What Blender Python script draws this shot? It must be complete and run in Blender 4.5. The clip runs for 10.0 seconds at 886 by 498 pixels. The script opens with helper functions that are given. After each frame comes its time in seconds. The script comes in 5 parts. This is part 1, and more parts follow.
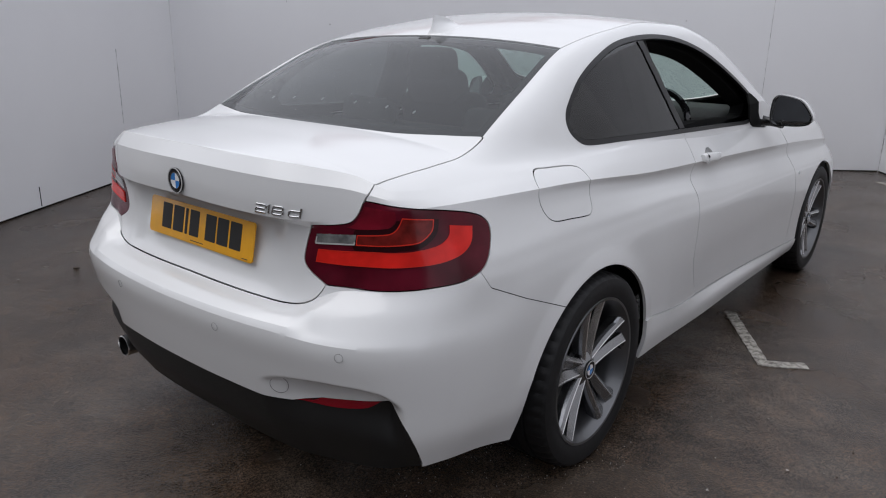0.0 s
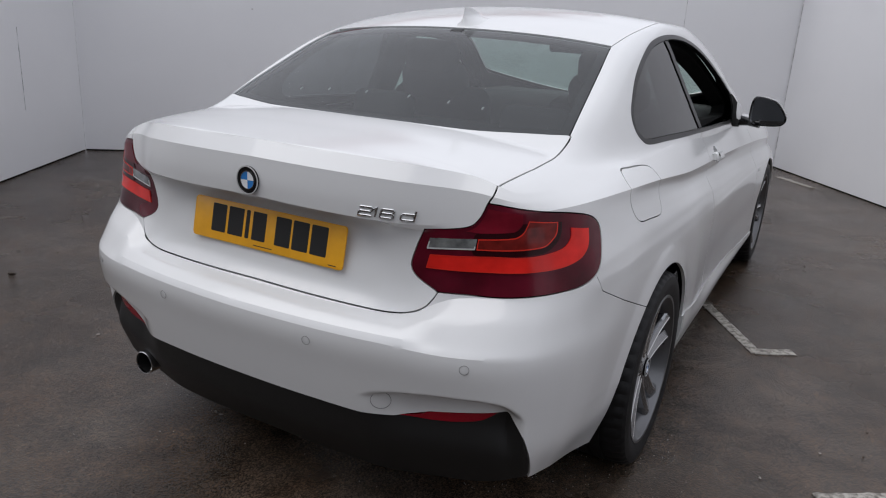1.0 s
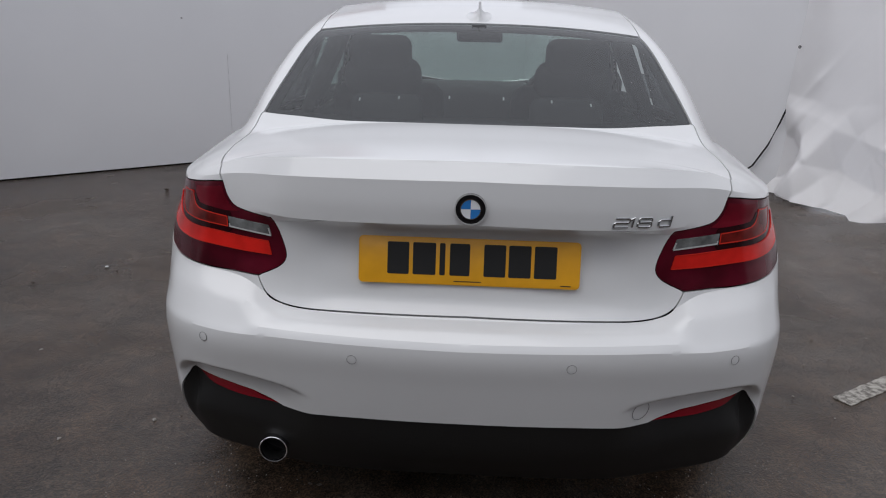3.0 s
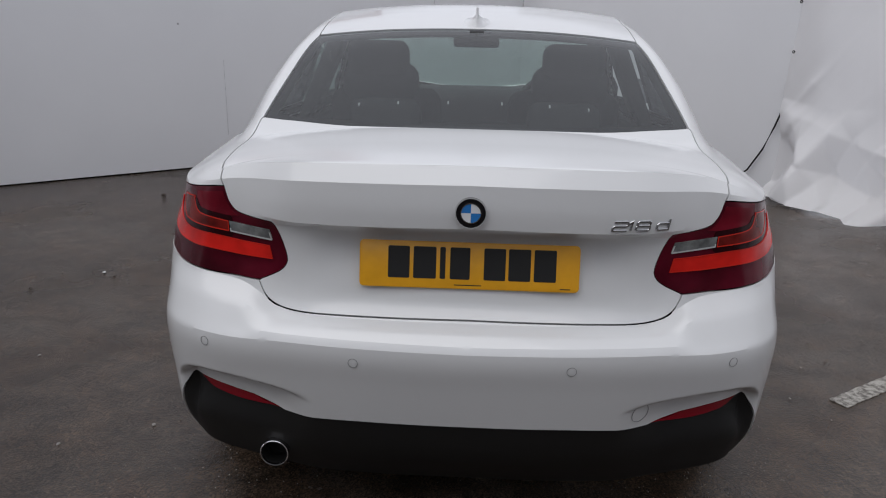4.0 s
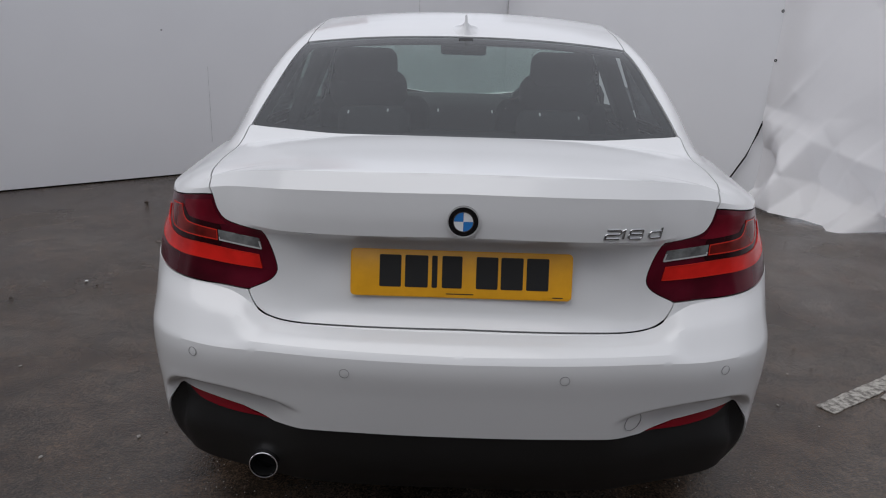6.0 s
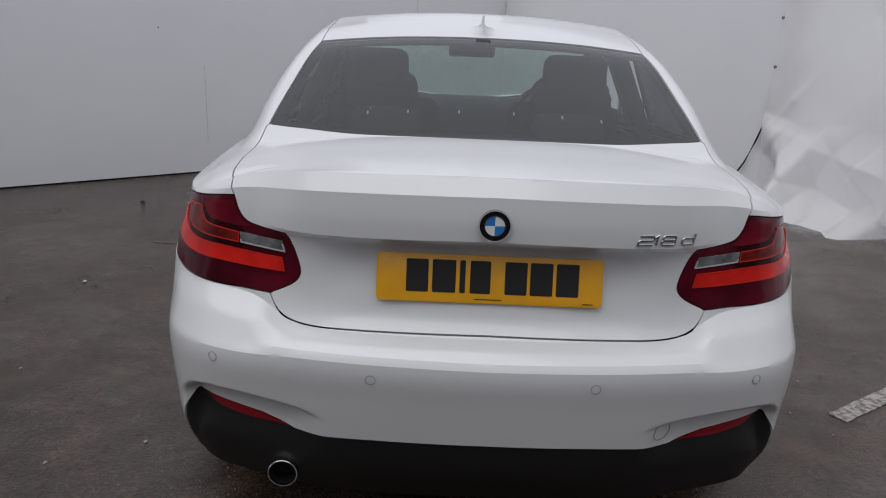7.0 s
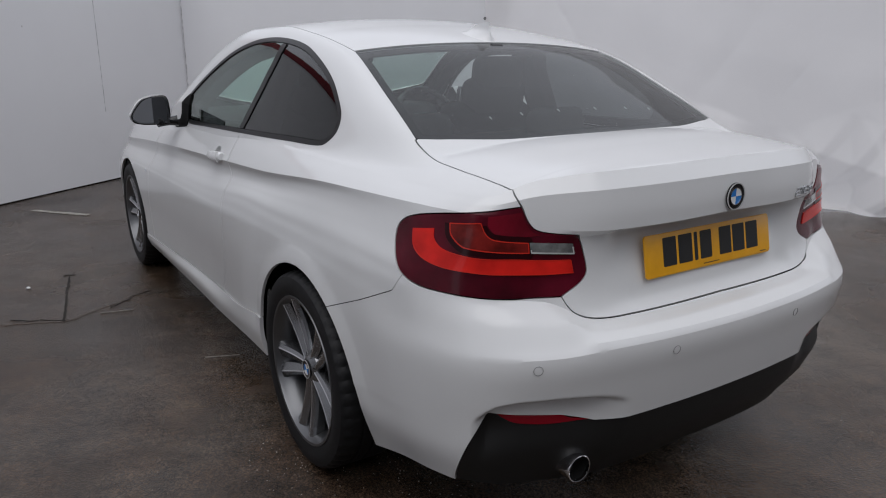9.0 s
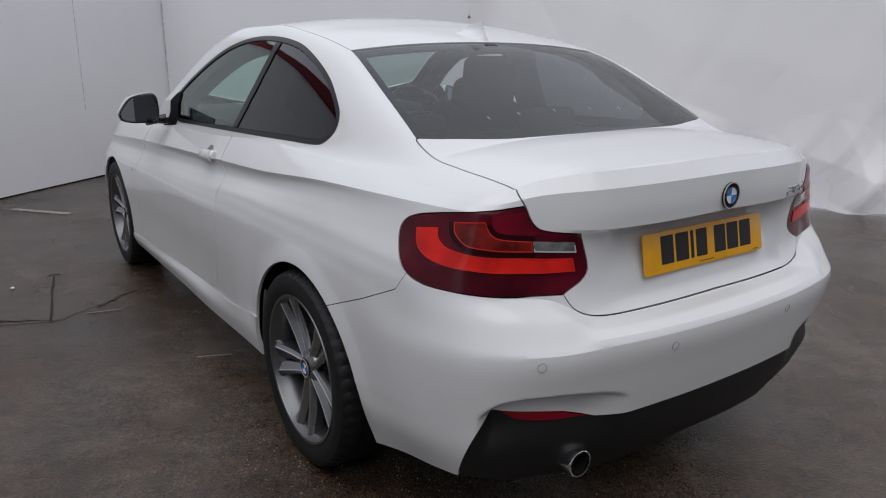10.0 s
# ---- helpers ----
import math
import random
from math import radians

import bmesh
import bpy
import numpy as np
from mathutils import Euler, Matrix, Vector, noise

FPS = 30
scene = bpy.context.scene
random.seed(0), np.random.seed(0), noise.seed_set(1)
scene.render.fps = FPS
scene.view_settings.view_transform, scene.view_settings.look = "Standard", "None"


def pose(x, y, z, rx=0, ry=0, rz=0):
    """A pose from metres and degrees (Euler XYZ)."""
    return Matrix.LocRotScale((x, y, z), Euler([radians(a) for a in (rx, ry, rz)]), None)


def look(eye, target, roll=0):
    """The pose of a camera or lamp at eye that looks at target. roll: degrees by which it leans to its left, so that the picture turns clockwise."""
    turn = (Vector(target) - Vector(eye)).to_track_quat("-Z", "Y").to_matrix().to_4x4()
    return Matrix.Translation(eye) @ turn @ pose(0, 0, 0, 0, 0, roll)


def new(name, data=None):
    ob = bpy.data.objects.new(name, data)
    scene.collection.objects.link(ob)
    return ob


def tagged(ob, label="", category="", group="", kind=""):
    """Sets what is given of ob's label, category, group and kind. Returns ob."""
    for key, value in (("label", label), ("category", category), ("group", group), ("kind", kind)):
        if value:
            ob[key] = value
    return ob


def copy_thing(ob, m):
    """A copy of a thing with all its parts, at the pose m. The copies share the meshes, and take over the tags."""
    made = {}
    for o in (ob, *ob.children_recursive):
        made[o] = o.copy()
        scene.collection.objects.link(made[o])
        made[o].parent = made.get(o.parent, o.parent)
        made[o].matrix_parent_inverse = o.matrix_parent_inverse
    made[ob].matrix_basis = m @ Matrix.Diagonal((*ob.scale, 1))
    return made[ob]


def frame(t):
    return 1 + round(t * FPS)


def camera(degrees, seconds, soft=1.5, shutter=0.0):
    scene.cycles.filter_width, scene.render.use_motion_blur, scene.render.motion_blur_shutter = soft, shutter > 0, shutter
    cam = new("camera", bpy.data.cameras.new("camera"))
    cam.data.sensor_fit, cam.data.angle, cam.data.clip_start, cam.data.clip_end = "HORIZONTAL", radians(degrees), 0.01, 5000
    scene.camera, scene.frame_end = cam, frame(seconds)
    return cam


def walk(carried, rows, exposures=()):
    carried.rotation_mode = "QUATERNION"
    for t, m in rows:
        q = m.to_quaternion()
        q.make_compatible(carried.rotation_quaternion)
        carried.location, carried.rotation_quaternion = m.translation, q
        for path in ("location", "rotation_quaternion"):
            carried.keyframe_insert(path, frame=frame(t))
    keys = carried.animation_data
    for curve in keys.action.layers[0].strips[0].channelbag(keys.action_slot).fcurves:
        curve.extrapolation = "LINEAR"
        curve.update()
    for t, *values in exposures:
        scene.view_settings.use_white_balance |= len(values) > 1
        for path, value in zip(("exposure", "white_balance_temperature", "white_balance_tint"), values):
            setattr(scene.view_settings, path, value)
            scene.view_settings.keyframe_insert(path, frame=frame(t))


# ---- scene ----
cam = camera(63.3, 10.0, soft=1.1)
PATH = [
    (0, (1.81, -1.912, 1.332), (0.597, -0.43, 0.758), 1.1),
    (0.5, (1.695, -1.947, 1.313), (0.506, -0.444, 0.741), 1.3),
    (1, (1.283, -2.172, 1.316), (0.36, -0.496, 0.732), 3.3),
    (1.5, (0.756, -2.31, 1.298), (0.141, -0.491, 0.738), 1.6),
    (2, (0.283, -2.429, 1.292), (-0.008, -0.523, 0.76), 0.9),
    (2.5, (0.074, -2.419, 1.308), (-0.071, -0.512, 0.723), 1.3),
    (2.7, (0.029, -2.413, 1.317), (-0.076, -0.508, 0.719), 1.5),
    (3.8, (-0.002, -2.426, 1.319), (-0.075, -0.515, 0.734), 1.3),
    (4, (-0.001, -2.427, 1.319), (-0.074, -0.515, 0.736), 1.3),
    (4.5, (-0.001, -2.425, 1.32), (-0.068, -0.511, 0.745), 1.2),
    (5, (0.0, -2.422, 1.32), (-0.059, -0.507, 0.748), 0.9),
    (5.5, (-0.003, -2.42, 1.322), (-0.059, -0.504, 0.752), 0.8),
    (5.7, (-0.012, -2.417, 1.321), (-0.057, -0.5, 0.753), 1.1),
    (6.8, (-0.042, -2.398, 1.313), (-0.055, -0.477, 0.757), 2.0),
    (7, (-0.115, -2.38, 1.311), (-0.109, -0.459, 0.754), 2.4),
    (7.5, (-0.576, -2.343, 1.311), (-0.247, -0.443, 0.777), 4.5),
    (8, (-1.035, -2.197, 1.265), (-0.399, -0.363, 0.785), 2.1),
    (8.5, (-1.447, -2.062, 1.277), (-0.54, -0.347, 0.792), 1.9),
    (9, (-1.64, -2.001, 1.291), (-0.59, -0.383, 0.762), 0.1),
    (9.5, (-1.687, -1.979, 1.297), (-0.596, -0.392, 0.758), 0.2),
    (10, (-1.699, -1.98, 1.298), (-0.6, -0.396, 0.763), 0.4),
]
walk(cam, [(t, look(eye, target, roll)) for t, eye, target, roll in PATH], [(0.0, 0.16), (1.5, 0.06), (2.5, -0.03), (4.0, -0.12), (7.0, -0.15), (8.5, -0.17), (10.0, -0.04)])

# ---- world and light: a bright overcast sky ----
world = bpy.data.worlds.new("overcast_sky")
scene.world = world
world.use_nodes = True
wn = world.node_tree.nodes
wn["Background"].inputs["Color"].default_value = (0.875, 0.900, 1.0, 1)
wn["Background"].inputs["Strength"].default_value = 0.93
sun = new("sun", bpy.data.lights.new("sun", "SUN"))
sun.data.energy, sun.data.angle, sun.data.color = 1.2, radians(60), (1.0, 0.985, 0.98)
sun.matrix_world = look((0, 0, 0), (0.28, 0.30, -1.0))


# ---- materials ----
def node_material(name):
    mat = bpy.data.materials.new(name)
    mat.use_nodes = True
    return mat, mat.node_tree.nodes, mat.node_tree.links, mat.node_tree.nodes["Principled BSDF"]


def plain(name, colour, rough=0.5, metal=0.0, coat=0.0, noise_scale=0.0, vary=0.0, bump=0.0, spec=0.5):
    """A principled surface, with colour variation and fine relief where wanted."""
    mat, nodes, links, p = node_material(name)
    p.inputs["Base Color"].default_value = (*colour, 1)
    p.inputs["Roughness"].default_value = rough
    p.inputs["Metallic"].default_value = metal
    p.inputs["Coat Weight"].default_value = coat
    p.inputs["Coat Roughness"].default_value = 0.06
    p.inputs["Specular IOR Level"].default_value = spec
    if noise_scale:
        coord = nodes.new("ShaderNodeTexCoord")
        tex = nodes.new("ShaderNodeTexNoise")
        tex.inputs["Scale"].default_value, tex.inputs["Detail"].default_value = noise_scale, 6
        links.new(coord.outputs["Object"], tex.inputs["Vector"])
        if vary:
            ramp = nodes.new("ShaderNodeValToRGB")
            ramp.color_ramp.elements[0].position, ramp.color_ramp.elements[1].position = 0.3, 0.7
            ramp.color_ramp.elements[0].color = (*[c * (1 - vary) for c in colour], 1)
            ramp.color_ramp.elements[1].color = (*[min(1, c * (1 + vary)) for c in colour], 1)
            links.new(tex.outputs["Fac"], ramp.inputs["Fac"])
            links.new(ramp.outputs["Color"], p.inputs["Base Color"])
        if bump:
            b = nodes.new("ShaderNodeBump")
            b.inputs["Strength"].default_value, b.inputs["Distance"].default_value = bump, 0.002
            links.new(tex.outputs["Fac"], b.inputs["Height"])
            links.new(b.outputs["Normal"], p.inputs["Normal"])
    return mat


def glass(name, colour, rough=0.0, drops=0.0):
    mat, nodes, links, p = node_material(name)
    p.inputs["Base Color"].default_value = (*colour, 1)
    p.inputs["Transmission Weight"].default_value = 1.0
    p.inputs["Roughness"].default_value = rough
    p.inputs["IOR"].default_value = 1.45
    if drops:
        coord = nodes.new("ShaderNodeTexCoord")
        vor = nodes.new("ShaderNodeTexVoronoi")
        vor.inputs["Scale"].default_value = 105
        ramp = nodes.new("ShaderNodeMapRange")
        ramp.inputs["From Min"].default_value, ramp.inputs["From Max"].default_value = 0.0, 0.45
        ramp.inputs["To Min"].default_value, ramp.inputs["To Max"].default_value = 1.0, 0.0
        patch = nodes.new("ShaderNodeTexNoise")
        patch.inputs["Scale"].default_value = 9
        times = nodes.new("ShaderNodeMath")
        times.operation = "MULTIPLY"
        b = nodes.new("ShaderNodeBump")
        b.inputs["Strength"].default_value, b.inputs["Distance"].default_value = drops, 0.003
        links.new(coord.outputs["Object"], vor.inputs["Vector"])
        links.new(coord.outputs["Object"], patch.inputs["Vector"])
        links.new(vor.outputs["Distance"], ramp.inputs["Value"])
        links.new(ramp.outputs["Result"], times.inputs[0])
        links.new(patch.outputs["Fac"], times.inputs[1])
        links.new(times.outputs["Value"], b.inputs["Height"])
        links.new(b.outputs["Normal"], p.inputs["Normal"])
    return mat


def thin_pane(name, tint, rough, veil):
    """A pane too thin to bend the view: tinted, glossy, with a pale diffuse veil painted in for sky light scattered by
    fine drops.
    """
    mat, nodes, links, p = node_material(name)
    clear, gloss, film = nodes.new("ShaderNodeBsdfTransparent"), nodes.new("ShaderNodeBsdfGlossy"), nodes.new("ShaderNodeBsdfDiffuse")
    edge, shine, haze = nodes.new("ShaderNodeFresnel"), nodes.new("ShaderNodeMixShader"), nodes.new("ShaderNodeMixShader")
    clear.inputs["Color"].default_value = (*tint, 1)
    gloss.inputs["Roughness"].default_value = rough
    film.inputs["Color"].default_value = (0.6, 0.62, 0.64, 1)
    edge.inputs["IOR"].default_value = 1.45
    haze.inputs["Fac"].default_value = veil
    links.new(clear.outputs["BSDF"], haze.inputs[1])
    links.new(film.outputs["BSDF"], haze.inputs[2])
    links.new(edge.outputs["Fac"], shine.inputs["Fac"])
    links.new(haze.outputs["Shader"], shine.inputs[1])
    links.new(gloss.outputs["BSDF"], shine.inputs[2])
    links.new(shine.outputs["Shader"], nodes["Material Output"].inputs["Surface"])
    nodes.remove(p)
    return mat


PAINT = plain("white_car_paint", (0.68, 0.685, 0.685), 0.5, 0.0, 1.0, 3.0, 0.012)
PAINT.node_tree.nodes["Principled BSDF"].inputs["Coat Roughness"].default_value = 0.12
DARK = plain("black_underbody", (0.008, 0.008, 0.008), 0.9, spec=0.1)
BLACK = plain("black_textured_plastic", (0.009, 0.0086, 0.0086), 0.55, noise_scale=900, bump=0.15, spec=0.35)
TRIM = plain("satin_black_trim", (0.009, 0.009, 0.010), 0.30, spec=0.28)
GLOSS = plain("gloss_black", (0.008, 0.008, 0.009), 0.08)
CHROME = plain("chrome", (0.75, 0.76, 0.78), 0.1, 1.0)
SEAT = plain("dark_seat_cloth", (0.018, 0.018, 0.02), 0.85, noise_scale=40, vary=0.25)
RUBBER = plain("tyre_rubber", (0.008, 0.008, 0.0088), 0.6, noise_scale=60, vary=0.25, bump=0.25, spec=0.3)
RIM = plain("grey_alloy", (0.27, 0.275, 0.285), 0.26, 0.92, 0.5)
RIMCUT = plain("machined_alloy_edge", (0.72, 0.725, 0.735), 0.22, 0.95, 0.4)
DISC = plain("brake_steel", (0.25, 0.25, 0.25), 0.4, 1.0)
LENSDARK = plain("dark_red_lens", (0.072, 0.003, 0.010), 0.2, 0, 0.1, 9, 0.45, spec=0.22)
LENSBLACK = plain("black_red_lens", (0.020, 0.0015, 0.003), 0.2, 0, 0.1, spec=0.2)
LENSUPPER = plain("deep_red_lens", (0.125, 0.004, 0.012), 0.2, 0, 0.1, 14, 0.35, spec=0.22)
LENSRED = plain("bright_red_lens", (0.60, 0.017, 0.012), 0.2, 0, 0.15, 11, 0.28, spec=0.22)
LENSEDGE = plain("orange_edge_lens", (0.56, 0.026, 0.014), 0.22, 0, 0.15, spec=0.3)
LENSMID = plain("brown_red_lens", (0.13, 0.009, 0.007), 0.2, 0, 0.15, 22, 0.6, spec=0.22)
LENSCLEAR = plain("silver_lens", (0.20, 0.21, 0.21), 0.2, 0.3, 0.6, 40, 0.4)
# pale base colour stands in for sky reflected in the chrome edges
LENSFRAME = plain("pale_lens_frame", (0.55, 0.55, 0.55), 0.2, 0.15, 0.5)
SATIN = plain("satin_chrome", (0.50, 0.51, 0.52), 0.16, 0.95)
TIP = plain("bright_exhaust_steel", (0.86, 0.86, 0.87), 0.14, 1.0)
BARREL = plain("dark_rim_barrel", (0.14, 0.142, 0.147), 0.34, 0.85, 0.2)
REFLECT = plain("red_reflector", (0.22, 0.004, 0.012), 0.22, 0, 0.15, spec=0.3)
YELLOW = plain("yellow_reflective_sheet", (0.76, 0.36, 0.010), 0.42, 0, 0.2, 30, 0.05)
INK = plain("black_print", (0.015, 0.015, 0.015), 0.45)
BLUE = plain("blue_enamel", (0.03, 0.20, 0.55), 0.15, 0, 0.6)
WHITE = plain("white_enamel", (0.75, 0.77, 0.78), 0.15, 0, 0.6)
REARGLASS = thin_pane("wet_tinted_glass", (0.50, 0.57, 0.56), 0.03, 0.065)
WATER = glass("water_drops", (0.97, 0.98, 0.98))
WATER.node_tree.nodes["Principled BSDF"].inputs["IOR"].default_value = 1.33
TINT = glass("privacy_glass", (0.13, 0.135, 0.14))
GREEN = glass("green_tinted_glass", (0.64, 0.84, 0.76))
SCREEN = glass("wet_windscreen_glass", (0.72, 0.90, 0.83), 0.0, 0.6)
# low base colour stands in for dark surroundings reflected in the door mirrors
MIRROR = plain("darkened_mirror_silver", (0.25, 0.26, 0.27), 0.01, 1.0)


# ---- building helpers ----
def mesh_object(name, verts, faces, material, parent=None, label="", smooth=True, sharp=0, soft_below=0.0):
    data = bpy.data.meshes.new(name)
    data.from_pydata([tuple(map(float, v)) for v in verts], [], [tuple(map(int, f)) for f in faces])
    data.materials.append(material)
    if smooth:
        data.shade_smooth()
        if sharp:
            data.set_sharp_from_angle(angle=radians(sharp))
            if soft_below:
                flag = data.attributes.get("sharp_edge")
                for e in data.edges:
                    if flag and verts[e.vertices[0]][2] < soft_below and verts[e.vertices[1]][2] < soft_below:
                        flag.data[e.index].value = False
    data.update()
    ob = new(name, data)
    ob.parent = parent
    if label:
        tagged(ob, label)
    return ob


def part(name, bm, material, parent=None, label="", smooth=False, angle=35):
    data = bpy.data.meshes.new(name)
    bmesh.ops.recalc_face_normals(bm, faces=bm.faces)
    if smooth:
        for f in bm.faces:
            f.smooth = True
        for e in bm.edges:
            if len(e.link_faces) == 2 and e.calc_face_angle(0) > radians(angle):
                e.smooth = False
    bm.to_mesh(data)
    bm.free()
    data.materials.append(material)
    ob = new(name, data)
    ob.parent = parent
    if label:
        tagged(ob, label)
    return ob


def thing(name, label, category, group="", kind=""):
    return tagged(new(name), label, category, group, kind)


def box(bm, size, m=None, bevel=0.0, segments=2):
    m = m or Matrix()
    made = bmesh.ops.create_cube(bm, size=1.0, matrix=m @ Matrix.Diagonal((*size, 1)))
    if bevel:
        edges = list({e for v in made["verts"] for e in v.link_edges})
        bmesh.ops.bevel(bm, geom=edges, offset=bevel, segments=segments, profile=0.5, affect="EDGES")
    return bm


def lathe(bm, profile, steps=64, m=None, closed=False):
    """Turns (radius, along) pairs round the local x axis."""
    m = m or Matrix()
    rings = []
    for i in range(steps):
        a = 2 * math.pi * i / steps
        rings.append([bm.verts.new(m @ Vector((h, r * math.cos(a), r * math.sin(a)))) for r, h in profile])
    n = len(profile)
    for i in range(steps):
        a, b = rings[i], rings[(i + 1) % steps]
        for k in range(n if closed else n - 1):
            q = (k + 1) % n
            if profile[k][0] < 1e-6 and profile[q][0] < 1e-6:
                continue
            bm.faces.new((a[k], a[q], b[q], b[k]))
    return bm


def tube(bm, points, radius, sides=8, closed=False):
    """A round rod along points."""
    rings, n = [], len(points)
    for i, p in enumerate(points):
        p = Vector(p)
        a = Vector(points[i - 1] if i or closed else points[i])
        b = Vector(points[(i + 1) % n] if i < n - 1 or closed else points[i])
        d = (b - a).normalized()
        u = d.cross(Vector((0, 0, 1)) if abs(d.z) < 0.9 else Vector((1, 0, 0))).normalized()
        w = d.cross(u)
        r = radius[i] if isinstance(radius, (list, tuple)) else radius
        rings.append([bm.verts.new(p + r * (u * math.cos(t) + w * math.sin(t))) for t in [2 * math.pi * k / sides for k in range(sides)]])
    for i in range(n if closed else n - 1):
        a, b = rings[i], rings[(i + 1) % n]
        for k in range(sides):
            bm.faces.new((a[k], a[(k + 1) % sides], b[(k + 1) % sides], b[k]))
    if not closed:
        bm.faces.new(rings[0][::-1])
        bm.faces.new(rings[-1])
    return bm


def prism(bm, outline, depth, m=None, bevel=0.0):
    """A plate with the outline (x, z pairs) in the local xz plane, from y = 0 to y = depth."""
    m = m or Matrix()
    a = [bm.verts.new(m @ Vector((x, 0, z))) for x, z in outline]
    b = [bm.verts.new(m @ Vector((x, depth, z))) for x, z in outline]
    front = bm.faces.new(a)
    bm.faces.new(b[::-1])
    for i in range(len(a)):
        k = (i + 1) % len(a)
        bm.faces.new((a[i], b[i], b[k], a[k]))
    if bevel:
        bmesh.ops.bevel(bm, geom=list(front.edges), offset=bevel, segments=2, profile=0.5, affect="EDGES")
    return bm


def spline(knots, values, at):
    """Monotone cubic curve through (knots, values)."""
    x, y = np.asarray(knots, float), np.asarray(values, float)
    h, d = np.diff(x), np.diff(y) / np.diff(x)
    m = np.zeros(len(x))
    m[0], m[-1] = d[0], d[-1]
    for i in range(1, len(x) - 1):
        if d[i - 1] * d[i] > 0:
            w1, w2 = 2 * h[i] + h[i - 1], h[i] + 2 * h[i - 1]
            m[i] = (w1 + w2) / (w1 / d[i - 1] + w2 / d[i])
    at = np.clip(np.asarray(at, float), x[0], x[-1])
    i = np.clip(np.searchsorted(x, at) - 1, 0, len(x) - 2)
    t = (at - x[i]) / h[i]
    return ((1 + 2 * t) * (1 - t) ** 2 * y[i] + t * (1 - t) ** 2 * h[i] * m[i] + t * t * (3 - 2 * t) * y[i + 1] + t * t * (t - 1) * h[i] * m[i + 1])


def rounded(points, steps=6, keep=()):
    """A closed outline that curves through points; corners named in keep stay sharp."""
    p, n, out = [np.array(q, float) for q in points], len(points), []
    for i in range(n):
        a, b, c, d = p[i - 1], p[i], p[(i + 1) % n], p[(i + 2) % n]
        tb = np.zeros_like(b) if i in keep else (c - a) / 2
        tc = np.zeros_like(b) if (i + 1) % n in keep else (d - b) / 2
        length = np.linalg.norm(c - b)
        tb, tc = [t * min(1, length / (np.linalg.norm(t) + 1e-9)) for t in (tb, tc)]
        if i in keep:
            tb = (c - b) * 0.6
        if (i + 1) % n in keep:
            tc = (c - b) * 0.6
        for k in range(steps):
            t = k / steps
            out.append((2 * t ** 3 - 3 * t * t + 1) * b + (t ** 3 - 2 * t * t + t) * tb + (3 * t * t - 2 * t ** 3) * c + (t ** 3 - t * t) * tc)
    return np.array(out)


def inside(points, outline):
    """Signed distance to a closed outline in the plane; positive within."""
    p, q = np.asarray(points, float), np.asarray(outline, float)
    best, sign = np.full(len(p), 1e9), np.zeros(len(p), bool)
    for a, b in zip(q, np.roll(q, -1, 0)):
        e, w = b - a, p - a
        t = np.clip((w @ e) / (e @ e + 1e-12), 0, 1)
        best = np.minimum(best, ((w - t[:, None] * e) ** 2).sum(1))
        cross = (a[1] > p[:, 1]) != (b[1] > p[:, 1])
        if abs(b[1] - a[1]) > 1e-12:
            sign ^= cross & (p[:, 0] < (b[0] - a[0]) * (p[:, 1] - a[1]) / (b[1] - a[1]) + a[0])
    return np.where(sign, 1, -1) * np.sqrt(best)


# ---- the car's outer surface ----
# plan outline at the widest height, from the middle of the tail along the right flank to the nose
PLAN_X = (0, 0.25, 0.45, 0.60, 0.70, 0.765, 0.806, 0.838, 0.873, 0.885, 0.887, 0.878, 0.870, 0.875, 0.886, 0.872, 0.79, 0.58, 0.3, 0)
PLAN_Y = (-0.945, -0.936, -0.909, -0.866, -0.815, -0.748, -0.66, -0.53, -0.21, 0.1, 0.4, 0.9, 1.5, 2.2, 2.70, 3.05, 3.27, 3.40, 3.46, 3.475)


def catmull(points, steps):
    p = np.vstack([2 * points[0] - points[1], points, 2 * points[-1] - points[-2]])
    out = []
    for i in range(1, len(p) - 2):
        t = np.linspace(0, 1, steps, endpoint=False)[:, None]
        a, b, c, d = p[i - 1], p[i], p[i + 1], p[i + 2]
        out.append(0.5 * (2 * b + (c - a) * t + (2 * a - 5 * b + 4 * c - d) * t ** 2 + (3 * b - a - 3 * c + d) * t ** 3))
    return np.vstack([*out, points[-1:]])


_half = np.column_stack([PLAN_X, PLAN_Y])
_mirror = _half[1:4] * (-1, 1)
_fine = catmull(np.vstack([_mirror[::-1], _half]), 24)[3 * 24:]
_len = np.concatenate([[0], np.cumsum(np.linalg.norm(np.diff(_fine, axis=0), axis=1))])
S_END = _len[-1]
# even arc steps: dense round the tail, coarser towards the nose
_tan = np.gradient(_fine, _len, axis=0)
for _ in range(30):
    _tan[1:-1] = (_tan[:-2] + 2 * _tan[1:-1] + _tan[2:]) / 4
_tan[0] = (1, 0)
_tan /= np.linalg.norm(_tan, axis=1)[:, None]


def plan(s):
    """Point and inward normal of the plan outline at arc length s."""
    a = np.abs(s)
    x, y = np.interp(a, _len, _fine[:, 0]), np.interp(a, _len, _fine[:, 1])
    tx, ty = np.interp(a, _len, _tan[:, 0]), np.interp(a, _len, _tan[:, 1])
    n = np.hypot(tx, ty)
    g = np.sign(s) + (s == 0)
    return x * g, y, -ty / n * g, tx / n


